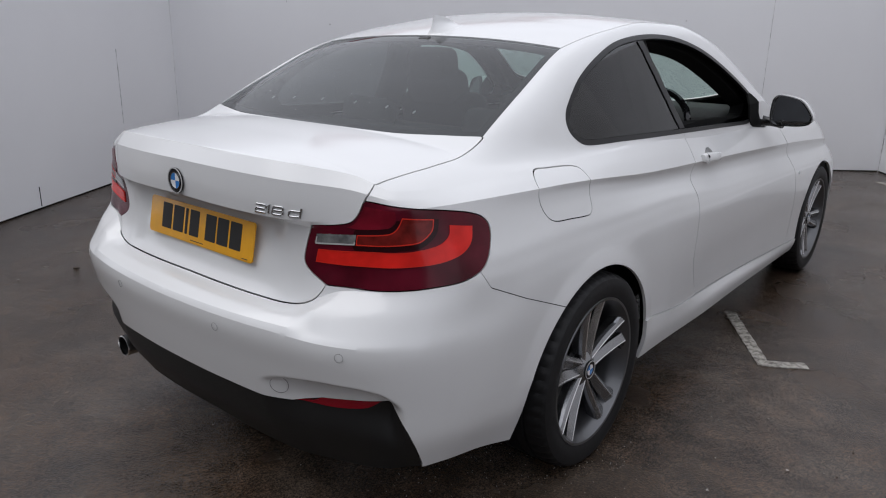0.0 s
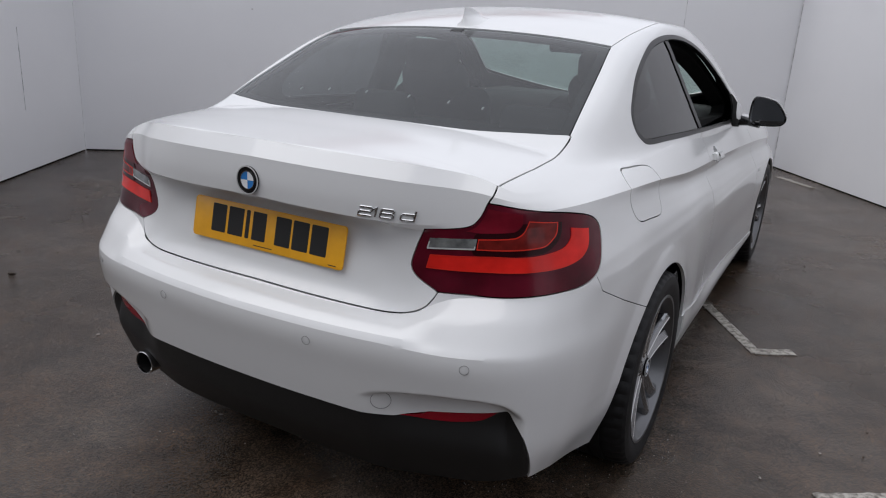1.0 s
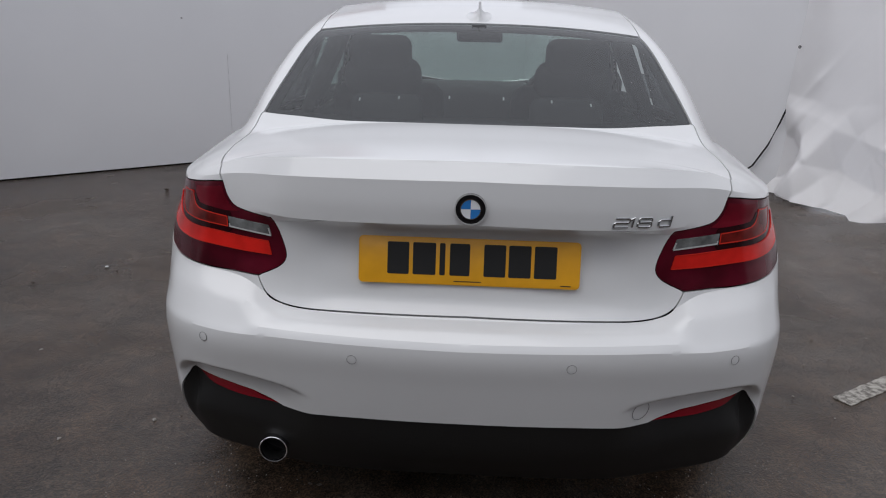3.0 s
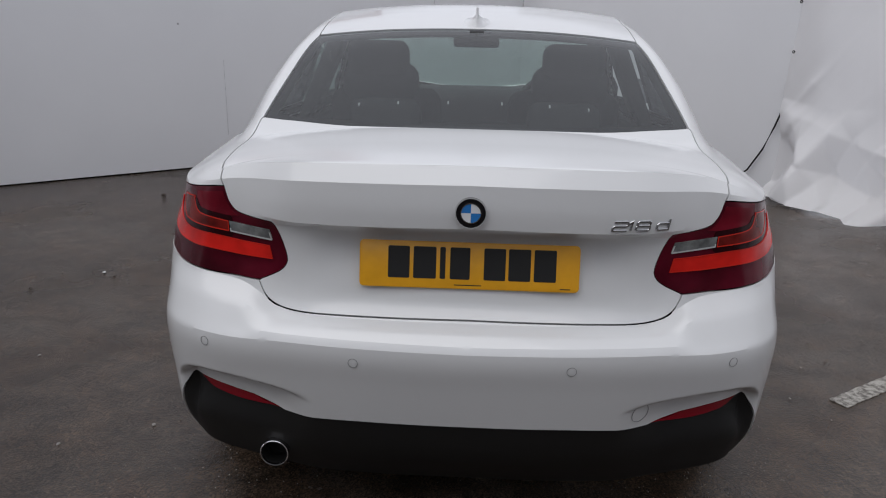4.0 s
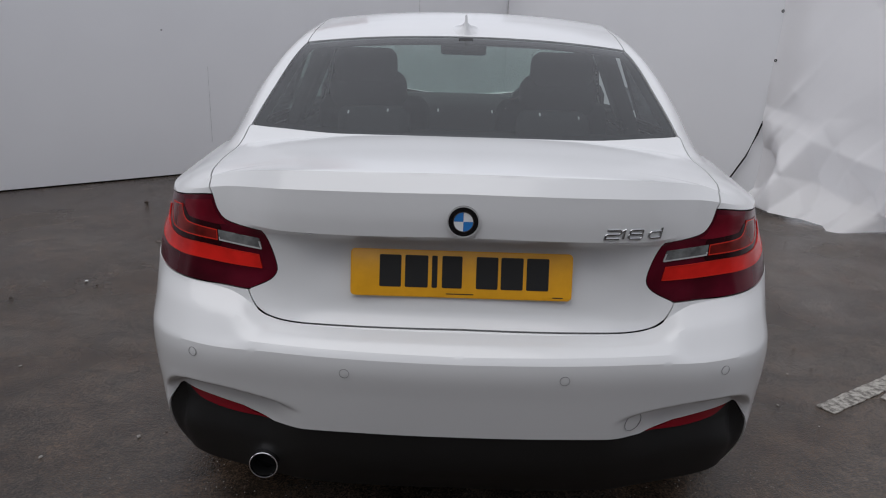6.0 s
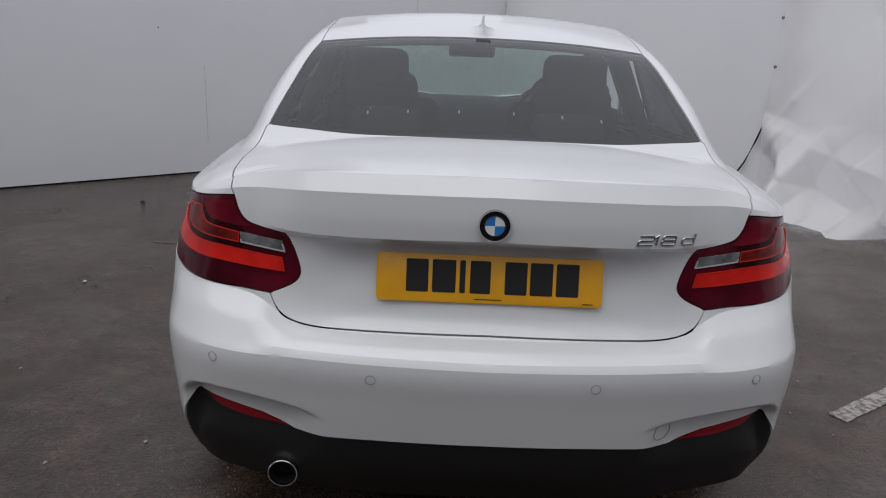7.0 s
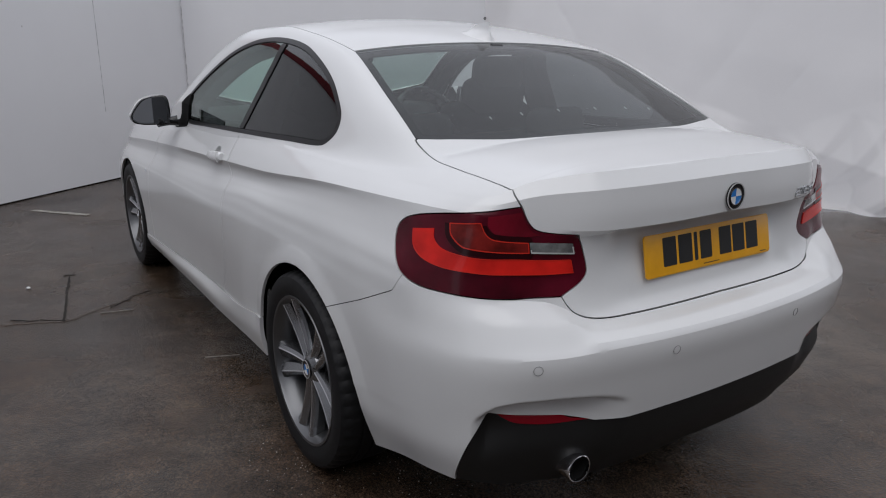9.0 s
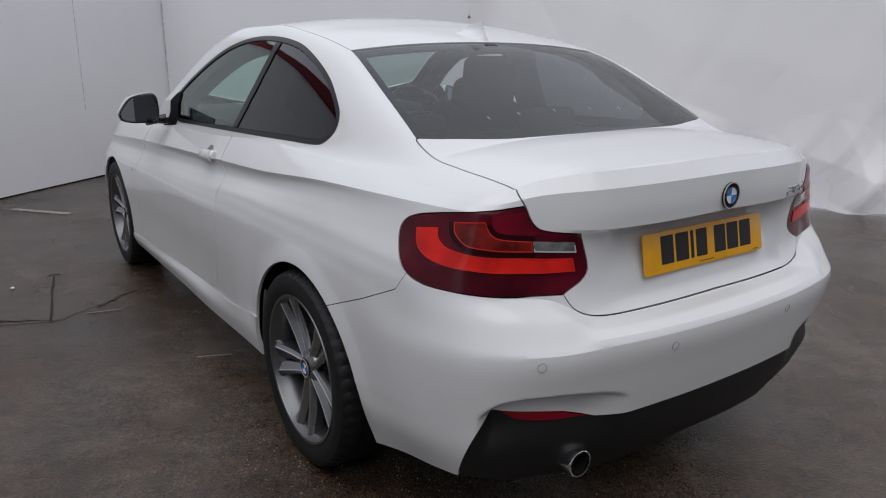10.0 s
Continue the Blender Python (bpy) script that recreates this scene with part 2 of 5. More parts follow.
def arc(x, y):
    """Arc length whose inward normal passes through (x, y), on the right side."""
    px, py, nx, ny = plan(_len)
    wx, wy = x - px, y - py
    t = np.clip(wx * nx + wy * ny, -0.1, 0.3)
    return float(_len[np.argmin(np.hypot(wx - t * nx, wy - t * ny))])


# stations: tail middle, plate edge, lamp, corner, lamp side, behind the arch, arch, door, front wheel, front corner, nose
STATION = [0.0, arc(0.42, -0.914), arc(0.60, -0.866), arc(0.765, -0.748), arc(0.838, -0.53), arc(0.873, -0.21), arc(0.887, 0.4), arc(0.874, 1.1), arc(0.886, 2.7), arc(0.79, 3.27), S_END]
RAILS = []


def rail(inset, height):
    RAILS.append((inset, height))


rail((.140, .120, .095, .052, .062, .060, .024, .022, .030, .05, .08), (.200, .205, .225, .250, .236, .182, .238, .213, .200, .20, .20))
rail((.050, .050, .045, .022, .022, .016, .008, .010, .012, .03, .04), (.330, .330, .335, .340, .335, .325, .310, .275, .240, .30, .30))
rail((.030, .030, .026, .012, .008, .004, .004, .024, .006, .01, .02), (.427, .424, .434, .436, .420, .400, .384, .318, .262, .38, .38))
rail((.012, .012, .010, .004, .002, .000, .000, .020, .002, .00, .00), (.520, .520, .515, .512, .508, .500, .480, .430, .430, .45, .45))
rail((.000, .000, .000, .000, .000, .000, .000, .012, .000, .00, .00), (.585, .587, .580, .580, .590, .590, .580, .540, .530, .53, .53))
rail((.001, .001, .002, .003, .003, .003, .003, .010, .003, .01, .01), (.617, .619, .611, .612, .622, .645, .650, .620, .600, .58, .58))
rail((.010, .011, .016, .013, .009, .008, .008, .012, .008, .02, .03), (.632, .635, .630, .640, .665, .700, .715, .680, .650, .62, .62))
rail((.040, .041, .052, .033, .0125, .013, .012, .016, .012, .03, .04), (.6515, .651, .680, .690, .706, .728, .738, .696, .662, .64, .64))
rail((.083, .085, .100, .058, .016, .018, .016, .020, .016, .04, .05), (.659, .657, .718, .735, .748, .755, .760, .712, .675, .66, .66))
rail((.115, .102, .104, .064, .020, .024, .021, .025, .020, .05, .06), (.688, .688, .742, .760, .769, .780, .780, .729, .685, .675, .675))
rail((.130, .116, .108, .070, .024, .030, .026, .030, .024, .06, .07), (.735, .735, .765, .785, .790, .805, .800, .745, .695, .69, .69))
rail((.156, .122, .112, .078, .042, .047, .044, .046, .036, .08, .09), (.850, .842, .830, .830, .838, .850, .828, .778, .718, .71, .71))
rail((.146, .115, .113, .082, .053, .060, .060, .061, .048, .09, .10), (.880, .868, .860, .862, .872, .888, .852, .808, .740, .72, .72))
rail((.079, .090, .116, .088, .063, .064, .061, .061, .049, .10, .11), (.892, .883, .888, .896, .908, .914, .878, .840, .765, .73, .73))
rail((.077, .089, .119, .091, .070, .063, .054, .054, .045, .11, .12), (.930, .924, .922, .930, .938, .935, .898, .866, .790, .735, .735))
rail((.082, .094, .125, .103, .094, .089, .080, .076, .090, .14, .15), (.990, .981, .969, .950, .953, .958, .942, .910, .880, .74, .74))
rail((.112, .120, .150, .122, .122, .119, .112, .098, .130, .19, .20), (1.029, 1.020, 1.001, .968, .968, .980, .985, .950, .920, .745, .745))
# a further station behind the plate, where the lid is hollowed most
PLATE_S = arc(0.31, -0.93)
HOLLOW = {8: .084, 9: .112, 10: .126, 11: .152, 12: .141}
RAILS = [((i[0], HOLLOW.get(k, float(spline(STATION, i, PLATE_S))), *i[1:]), (h[0], float(spline(STATION, h, PLATE_S)), *h[1:])) for k, (i, h) in enumerate(RAILS)]
STATION.insert(1, PLATE_S)
RAIL_STEPS = (6, 7, 18, 8, 4, 3, 5, 5, 5, 4, 10, 5, 4, 4, 6, 6)
# crease of each rail, from 0 (flowing) to 1 (folded): at the tail and along the flank
CREASE = {2: (0.3, 0.9), 5: (0.6, 0.0), 6: (0.7, 0.0), 7: (0.6, 0.0), 8: (0.9, 0.0), 12: (0.8, 0.2), 13: (0.95, 0.0), 14: (0.2, 0.9), 15: (0.95, 0.1)}

_tail = np.arange(0, arc(0.887, 0.6), 0.0066)
_nose = np.linspace(_tail[-1], S_END, 110)[1:]
S_HALF = np.concatenate([_tail, _nose])
S_ALL = np.concatenate([-S_HALF[:0:-1], S_HALF])


def ease(a, b, x):
    t = np.clip((x - a) / (b - a), 0, 1)
    return t * t * (3 - 2 * t)


def scoop(x, z):
    """Depth of the recess above the rear reflectors."""
    x = np.abs(x)
    edge = spline((0.36, 0.42, 0.50, 0.58, 0.65, 0.70, 0.735, 0.76), (0.458, 0.479, 0.493, 0.500, 0.500, 0.492, 0.462, 0.40), x)
    return 0.036 * ease(0.36, 0.50, x) * (1 - ease(0.722, 0.748, x)) * ease(0.004, -0.012, z - edge) * (1 - 0.7 * ease(0.05, 0.16, edge - z))


def crease(k, s):
    tail, side = CREASE.get(k, (0.0, 0.0))
    return tail + (side - tail) * ease(STATION[3], STATION[5], s)


def flank_grid():
    sa = np.abs(S_ALL)
    # the shelf under the lid ends in a tight turn at the lid's corners
    s0, s1 = STATION[2], STATION[3]
    tight = np.where((sa > s0) & (sa < s1), s0 + (s1 - s0) * ease(arc(0.455, -0.90), arc(0.570, -0.878), sa), sa)
    d = np.array([spline(STATION, r[0], tight if k in (6, 7) else sa) for k, r in enumerate(RAILS)])
    z = np.array([spline(STATION, r[1], tight if k in (6, 7) else sa) for k, r in enumerate(RAILS)])
    rows_d, rows_z = [], []
    n = len(RAILS)
    for k in range(n - 1):
        a, b = max(k - 1, 0), min(k + 2, n - 1)
        for t in np.arange(RAIL_STEPS[k]) / RAIL_STEPS[k]:
            for src, dst in ((d, rows_d), (z, rows_z)):
                # tangents limited by the neighbouring spans, so that creases stay crisp
                lo, mid, hi = src[k] - src[a], src[k + 1] - src[k], src[b] - src[k + 1]
                l0, l1, l2 = [np.hypot(d[q] - d[p], z[q] - z[p]) + 1e-6 for p, q in ((a, k), (k, k + 1), (k + 1, b))]
                t0 = (lo / l0 * l1 + mid) / 2 if k else mid
                t1 = (hi / l2 * l1 + mid) / 2 if k < n - 2 else mid
                t0, t1 = t0 + (mid - t0) * crease(k, sa), t1 + (mid - t1) * crease(k + 1, sa)
                dst.append((2 * t ** 3 - 3 * t * t + 1) * src[k] + (t ** 3 - 2 * t * t + t) * t0 + (3 * t * t - 2 * t ** 3) * src[k + 1] + (t ** 3 - t * t) * t1)
    rows_d.append(d[-1])
    rows_z.append(z[-1])
    d, z = np.array(rows_d), np.array(rows_z)
    px, py, nx, ny = plan(S_ALL)
    x0 = px + nx * d
    rear = py < -0.5
    d = d + np.where(rear, scoop(x0, z), 0)
    # flared lip round the rear wheel arches
    q = np.hypot(py, z - 0.312) - 0.352
    lip = np.where(q < 0.055, np.clip(q / 0.055, 0, 1), 1 - ease(0.055, 0.22, q))
    d = d + 0.0065 * lip * ease(0.30, 0.42, z) * (np.abs(x0) > 0.7)
    return np.stack([px + nx * d, py + ny * d, z], -1), np.broadcast_to(S_ALL, z.shape)


def smooth_min(a, b, k):
    h = np.clip(0.5 + 0.5 * (b - a) / k, 0, 1)
    return b + (a - b) * h - k * h * (1 - h)


def belt_x(y):
    return spline((-0.75, -0.5, -0.3, 0, 0.4, 0.8, 1.3, 1.8, 2.2), (0.54, 0.625, 0.686, 0.742, 0.766, 0.776, 0.783, 0.785, 0.76), y)


def roof_z(y):
    return spline((-0.75, -0.41, -0.11, 0.185, 0.5, 0.8, 1.1, 1.4, 1.75, 2.1, 2.4), (0.87, 1.052, 1.199, 1.323, 1.390, 1.424, 1.421, 1.366, 1.19, 0.985, 0.80), y)


def upper_z(x, y, edge_x, edge_z):
    """Height of deck, cabin and bonnet over the plan."""
    a = np.abs(x)
    mid = spline((-0.833, -0.61, -0.40, 1.9, 2.1, 2.6, 3.1, 3.3), (1.029, 1.044, 1.056, 1.03, 0.985, 0.95, 0.86, 0.745), y)
    fall = lambda q: 0.033 * (np.maximum(q, 0) / 0.614) ** 2.4 + 1.0 * np.maximum(0, q - 0.6) ** 2
    deck = mid - fall(a) + (edge_z - mid + fall(edge_x)) * (a / np.maximum(edge_x, 1e-4)) ** 7
    crown = roof_z(y) - 0.043 * (a / 0.6) ** 2.2
    side = 1.0 + (belt_x(y) - a) / 0.46
    cabin = smooth_min(crown, side, 0.085)
    k = spline((-0.6, -0.2, 0.05, 0.3, 3.5), (0.05, 0.055, 0.03, 0.012, 0.012), y)
    k = 0.006 + (k - 0.006) * ease(0.57, 0.68, a)
    return -smooth_min(-deck, -cabin, k)


def top_grid(edge):
    """Rows across the car, from the right edge rail to the left."""
    half = edge[len(S_HALF) - 1:]
    ex, ey, ez = half[:, 0], half[:, 1], half[:, 2]
    f = np.concatenate([np.linspace(1, 0.55, 60), np.linspace(0.55, 0, 26)[1:]])
    f = np.concatenate([f, -f[-2::-1]])
    x = ex[None] * f[:, None]
    y = np.broadcast_to(ey, x.shape)
    z = upper_z(x, y, ex[None], ez[None])
    z[0], z[-1] = ez, ez
    return np.stack([x, y, z], -1), np.broadcast_to(S_HALF, z.shape)


def normals(g):
    n = np.cross(np.gradient(g, axis=1), np.gradient(g, axis=0))
    return n / (np.linalg.norm(n, axis=2)[..., None] + 1e-12)


def surface(g, s, flip):
    """Vertices as rows x, y, z, normal, s; faces as quads."""
    n = normals(g) * (-1 if flip else 1)
    v = np.concatenate([g, n, s[..., None]], -1).reshape(-1, 7)
    r, c = g.shape[:2]
    i = np.arange(r * c).reshape(r, c)
    f = np.stack([i[:-1, :-1], i[:-1, 1:], i[1:, 1:], i[1:, :-1]], -1).reshape(-1, 4)
    if flip:
        f = f[:, ::-1]
    return v, np.hstack([f, np.full((len(f), 5), -1)])


FLANK_G, FLANK_S = flank_grid()
TOP_G, TOP_S = top_grid(FLANK_G[-1])
FLANK = surface(FLANK_G, FLANK_S, False)
TOP = surface(TOP_G, TOP_S, False)
for _v, _f in (FLANK, TOP):
    _mid = _v[:, :3] - (0, 1.2, 0.6)
    if (np.sum(_v[:, 3:6] * _mid, 1) > 0).mean() < 0.5:
        _v[:, 3:6] *= -1


def cut(v, f, value):
    """Keeps the part of a surface where value is positive."""
    pad = f < 0
    pos = (value >= 0)[f] | pad
    neg = (value < 0)[f] | pad
    keep, mixed = pos.all(1), ~pos.all(1) & ~neg.all(1)
    out, extra, seen = [f[keep]], [], {}
    new_faces = []
    base = len(v)
    for face in f[mixed]:
        q = face[face >= 0]
        ring = []
        for a, b in zip(q, np.roll(q, -1)):
            if value[a] >= 0:
                ring.append(a)
            if (value[a] >= 0) != (value[b] >= 0):
                key = (min(a, b), max(a, b))
                if key not in seen:
                    lo, hi = key
                    t = value[lo] / (value[lo] - value[hi])
                    seen[key] = base + len(extra)
                    extra.append(v[lo] + (v[hi] - v[lo]) * t)
                ring.append(seen[key])
        if len(ring) >= 3:
            new_faces.append((ring + [-1] * 9)[:9])
    if new_faces:
        out.append(np.array(new_faces))
        v = np.vstack([v, np.array(extra)]) if extra else v
    f = np.vstack(out)
    used = np.unique(f[f >= 0])
    back = np.full(len(v) + 1, -1)
    back[used] = np.arange(len(used))
    return v[used], np.where(f >= 0, back[f], -1)


def carve(surf, *fields):
    v, f = surf
    for field in fields:
        if not len(v):
            break
        v, f = cut(v, f, field(v))
    return v, f


def weld(pieces):
    vs, fs, off = [], [], 0
    for v, f in pieces:
        if len(v):
            vs.append(v)
            fs.append(np.where(f >= 0, f + off, -1))
            off += len(v)
    v, f = np.vstack(vs), np.vstack(fs)
    key = np.round(v[:, :3] * 20000).astype(np.int64)
    _, first, inv = np.unique(key, axis=0, return_index=True, return_inverse=True)
    f = np.where(f >= 0, inv.reshape(-1)[f], -1)
    return v[first], f


def panel(name, pieces, material, parent, label="", lift=0.0, rim=0.010, back=False, sharp=17, soft_below=0.0):
    """A sheet panel with turned-in edges, as one mesh."""
    v, f = weld(pieces)
    p, n = v[:, :3], v[:, 3:6]
    n = n / (np.linalg.norm(n, axis=1)[:, None] + 1e-9)
    p = p + n * lift
    faces, edges = [], {}
    for face in f:
        q = [int(i) for i in face if i >= 0]
        q = [i for k, i in enumerate(q) if i != q[k - 1]]
        if len(q) < 3 or len(set(q)) < len(q):
            continue
        a = p[q[1]] - p[q[0]]
        b = p[q[2]] - p[q[0]]
        if np.dot(np.cross(a, b), n[q[0]] + n[q[1]] + n[q[2]]) < 0:
            q.reverse()
        faces.append(q)
        for a, b in zip(q, q[1:] + q[:1]):
            edges[(a, b)] = edges.get((a, b), 0) + 1
    verts = [*p]
    if rim:
        top, low = {}, {}
        for (a, b) in [e for e in edges if (e[1], e[0]) not in edges]:
            for i in (a, b):
                if i not in top:
                    top[i] = len(verts)
                    verts.append(p[i])
                    low[i] = len(verts)
                    verts.append(p[i] - n[i] * rim)
            faces.append([top[b], top[a], low[a], low[b]])
        if back:
            off = len(verts)
            verts += [*(p - n * rim)]
            faces += [[i + off for i in q[::-1]] for q in faces[:len(faces)] if max(q) < len(p)]
    return mesh_object(name, verts, faces, material, parent, label, True, sharp, soft_below)


def flank_at(s, z):
    """Place and outward normal on the flank at arc length s and height z."""
    c = int(np.clip(np.searchsorted(S_ALL, s), 1, len(S_ALL) - 1))
    f = (s - S_ALL[c - 1]) / (S_ALL[c] - S_ALL[c - 1])
    col = FLANK_G[:, c - 1] * (1 - f) + FLANK_G[:, c] * f
    order = np.argsort(col[:, 2])
    p = Vector([float(np.interp(z, col[order, 2], col[order, k])) for k in (0, 1)] + [z])
    r = int(np.argmin(np.abs(col[:, 2] - z)))
    every = FLANK[0].reshape(*FLANK_G.shape[:2], 7)[r, :, 3:6]
    n = every[c - 1] * (1 - f) + every[c] * f
    return p, Vector(n).normalized()


def facing(p, n, lean=0.0):
    """A pose at p whose local -y axis points along n, with local z near upright."""
    y = -Vector(n).normalized()
    x = y.cross(Vector((0, 0, 1))).normalized()
    m = Matrix((x, y, x.cross(y))).transposed().to_4x4()
    return Matrix.Translation(p) @ m @ Matrix.Rotation(lean, 4, "Y")


def finer(surf_grid, s_grid, rows, cols, times):
    """A denser copy of a stretch of the flank."""
    g = np.concatenate([surf_grid, FLANK[0].reshape(*surf_grid.shape[:2], 7)[..., 3:6], s_grid[..., None]], -1)[rows][:, cols]
    r, c = np.arange(g.shape[0]), np.arange(g.shape[1])
    rf, cf = np.linspace(0, r[-1], times * r[-1] + 1), np.linspace(0, c[-1], times * c[-1] + 1)
    a = np.stack([[np.interp(rf, r, g[:, k, q]) for k in c] for q in range(7)], -1)
    b = np.stack([[np.interp(cf, c, a[:, k, q]) for k in range(len(rf))] for q in range(7)], -1)
    n = np.arange(b.shape[0] * b.shape[1]).reshape(b.shape[:2])
    f = np.stack([n[:-1, :-1], n[:-1, 1:], n[1:, 1:], n[1:, :-1]], -1).reshape(-1, 4)
    return b.reshape(-1, 7), np.hstack([f, np.full((len(f), 5), -1)])


# ---- outlines of the panels ----
def side_field(outline, sign, keep=True, grow=0.0):
    """Within (or without) an outline given in arc length and height, on one side or both (0)."""
    def value(v):
        d = inside(np.column_stack([np.abs(v[:, 6]), v[:, 2]]), outline)
        if sign:
            d = np.where(v[:, 6] * sign > 0, d, -1)
        return d + grow if keep else -d - grow
    return value


def right(sign):
    return lambda v: v[:, 0] * sign


def beyond(column, limit, sign=1):
    return lambda v: (v[:, column] - limit) * sign


GAP = 0.0022
CUP = (.975, .884, .046, .034)  # handle cup: y, z, half length, half height
LAMP = rounded([(arc(.602, -.741), .945), (.71, .943), (.792, .937), (.903, .928), (1.0, .916), (1.055, .901), (1.082, .878), (1.082, .845), (1.060, .802), (1.029, .772), (.97, .753), (.881, .744), (.784, .738), (.687, .731), (arc(.515, -.783), .726),
                (arc(.458, -.795), .752), (arc(.443, -.798), .778), (arc(.455, -.79), .83), (arc(.471, -.789), .873), (arc(.535, -.772), .880), (arc(.575, -.761), .890), (arc(.594, -.75), .912)], 5, (0, 14, 18))
LID = rounded([(0, 1.2), (arc(.612, -.71), 1.2), (arc(.612, -.71), .995), (arc(.602, -.741), .945), (arc(.594, -.75), .912), (arc(.575, -.761), .890), (arc(.535, -.772), .880), (arc(.471, -.789), .873), (arc(.455, -.79), .83), (arc(.443, -.798), .778),
               (arc(.458, -.795), .752), (arc(.515, -.783), .726), (arc(.508, -.805), .706), (arc(.493, -.815), .686), (arc(.464, -.829), .671), (arc(.42, -.842), .663), (arc(.36, -.85), .661), (0, .665), (-0.4, .665), (-0.4, 1.2)], 5, (0, 1, 7, 11, 17, 18, 19))
# trunk lid seen from above: half width of the lid over its length
LID_Y, LID_X = (-1.0, -.72, -.66, -.55, -.42, -.32, -.27), (.611, .611, .622, .631, .631, .630, .625)
GLASS_REAR = rounded([(.0, -.409), (.35, -.380), (.55, -.325), (.622, -.298), (.604, -.15), (.578, .05), (.552, .208), (.40, .200), (.2, .192), (0, .190), (-.2, .192), (-.40, .200), (-.552, .208), (-.578, .05), (-.604, -.15), (-.622, -.298), (-.55, -.325), (-.35, -.380)], 5, (3, 6, 12, 15))
DLO = rounded([(.013, 1.085), (.039, 1.124), (.150, 1.203), (.305, 1.269), (.480, 1.318), (.72, 1.343), (.97, 1.334), (1.22, 1.282), (1.47, 1.178), (1.68, 1.052), (1.83, .946), (1.27, .970), (.76, .988), (.29, 1.003), (.075, 1.011), (.020, 1.045)], 6, (10,))
BASE = np.array([(1.52, .958), (1.58, 1.105), (1.66, 1.072), (1.80, .985), (1.865, .935), (1.82, .922), (1.65, .938)])
ARCH_R, AXLE_F, HUB_Z = 0.352, 2.70, 0.312


def arches(grow=0.0):
    def value(v):
        r = np.hypot(v[:, 1], v[:, 2] - HUB_Z)
        q = np.hypot(v[:, 1] - AXLE_F, v[:, 2] - HUB_Z)
        low = v[:, 2] < HUB_Z
        r = np.where(low, np.abs(v[:, 1]), r)
        q = np.where(low, np.abs(v[:, 1] - AXLE_F), q)
        return np.minimum(r, q) - ARCH_R - grow
    return value


def skirt_z(y):
    return spline((-0.6, .357, .68, 1.1, 1.5, 2.32, 3.6), (.42, .388, .348, .320, .303, .270, .25), y)


def skirt(sign, grow=0.0):
    return lambda v: (v[:, 2] - skirt_z(v[:, 1])) * sign + grow


def rear_seam(sign, grow=0.0):
    """Joint of bumper and quarter panel, from lamp to wheel arch."""
    knots, values = (-1.2, -.565, -.553, -.516, -.382, -.204, -.15, -.1), (.60, .90, .778, .722, .662, .592, .57, .1)
    return lambda v: (v[:, 2] - np.interp(v[:, 1], knots, values)) * sign + grow


def door_rear(z):
    return spline((.2, .336, .53, .73, .80, .87, .98, 1.1), (.88, .862, .775, .785, .765, .80, .79, .74), z)


def door_front(z):
    return spline((.2, .45, .66, .78, .95, 1.1), (2.16, 2.20, 2.16, 2.10, 1.98, 1.85), z)


def door_side(sign, grow=0.0):
    """Positive within the door's length (sign 1) or outside it (-1)."""
    return lambda v: np.minimum(v[:, 1] - door_rear(v[:, 2]), door_front(v[:, 2]) - v[:, 1]) * sign + grow


def dlo(sign, grow=0.0):
    return lambda v: inside(v[:, 1:3], DLO) * sign + grow


def rear_glass(sign, grow=0.0):
    return lambda v: np.where(v[:, 1] < 0.6, inside(v[:, :2], GLASS_REAR), -1) * sign + grow


def lid_top(sign, grow=0.0):
    return lambda v: np.minimum(np.interp(v[:, 1], LID_Y, LID_X) - np.abs(v[:, 0]), -.301 - v[:, 1]) * sign + grow


def roof_field(sign, grow=0.0):
    def value(v):
        half = spline((.1, .23, .5, .9, 1.25, 1.6), (.548, .556, .562, .566, .568, .570), v[:, 1])
        front = 1.27 - 0.12 * (v[:, 0] / 0.57) ** 2
        return np.minimum(np.minimum(half - np.abs(v[:, 0]), v[:, 1] - 0.15), front - v[:, 1]) * sign + grow
    return value


def screen_field(sign, grow=0.0):
    def value(v):
        top = 1.27 - 0.12 * (v[:, 0] / 0.57) ** 2
        low = 2.08 - 0.36 * (v[:, 0] / 0.74) ** 2
        half = np.interp(v[:, 1], (1.1, 2.1), (.575, .715))
        return np.minimum(np.minimum(v[:, 1] - top - .01, low - v[:, 1]), half - np.abs(v[:, 0])) * sign + grow
    return value


# black lower apron: outline in arc length and height
APRON = [(-.4, .416), (arc(.25, -.92), .413), (arc(.455, -.892), .407), (arc(.50, -.88), .420), (arc(.545, -.86), .433), (arc(.63, -.835), .444), (arc(.735, -.782), .456), (arc(.745, -.74), .38), (arc(.760, -.688), .262), (arc(.767, -.67), .1), (-.4, .1)]
REFL = rounded([(arc(.462, -.89), .411), (arc(.50, -.88), .420), (arc(.545, -.86), .433), (arc(.63, -.835), .444), (arc(.712, -.80), .454), (arc(.675, -.82), .430), (arc(.59, -.85), .416)], 4, (0, 4))
FLAP = rounded([(-.246, .975), (-.194, .976), (-.093, .972), (-.045, .963), (-.030, .941), (-.025, .90), (-.030, .845), (-.052, .830), (-.152, .835), (-.225, .840), (-.258, .857), (-.28, .898), (-.280, .945)], 5)


_side = (_len > arc(.80, -.67)) & (_len < arc(.886, 2.7))
FLAP_S = np.column_stack([np.interp(FLAP[:, 0], _fine[_side, 1], _len[_side]), FLAP[:, 1]])


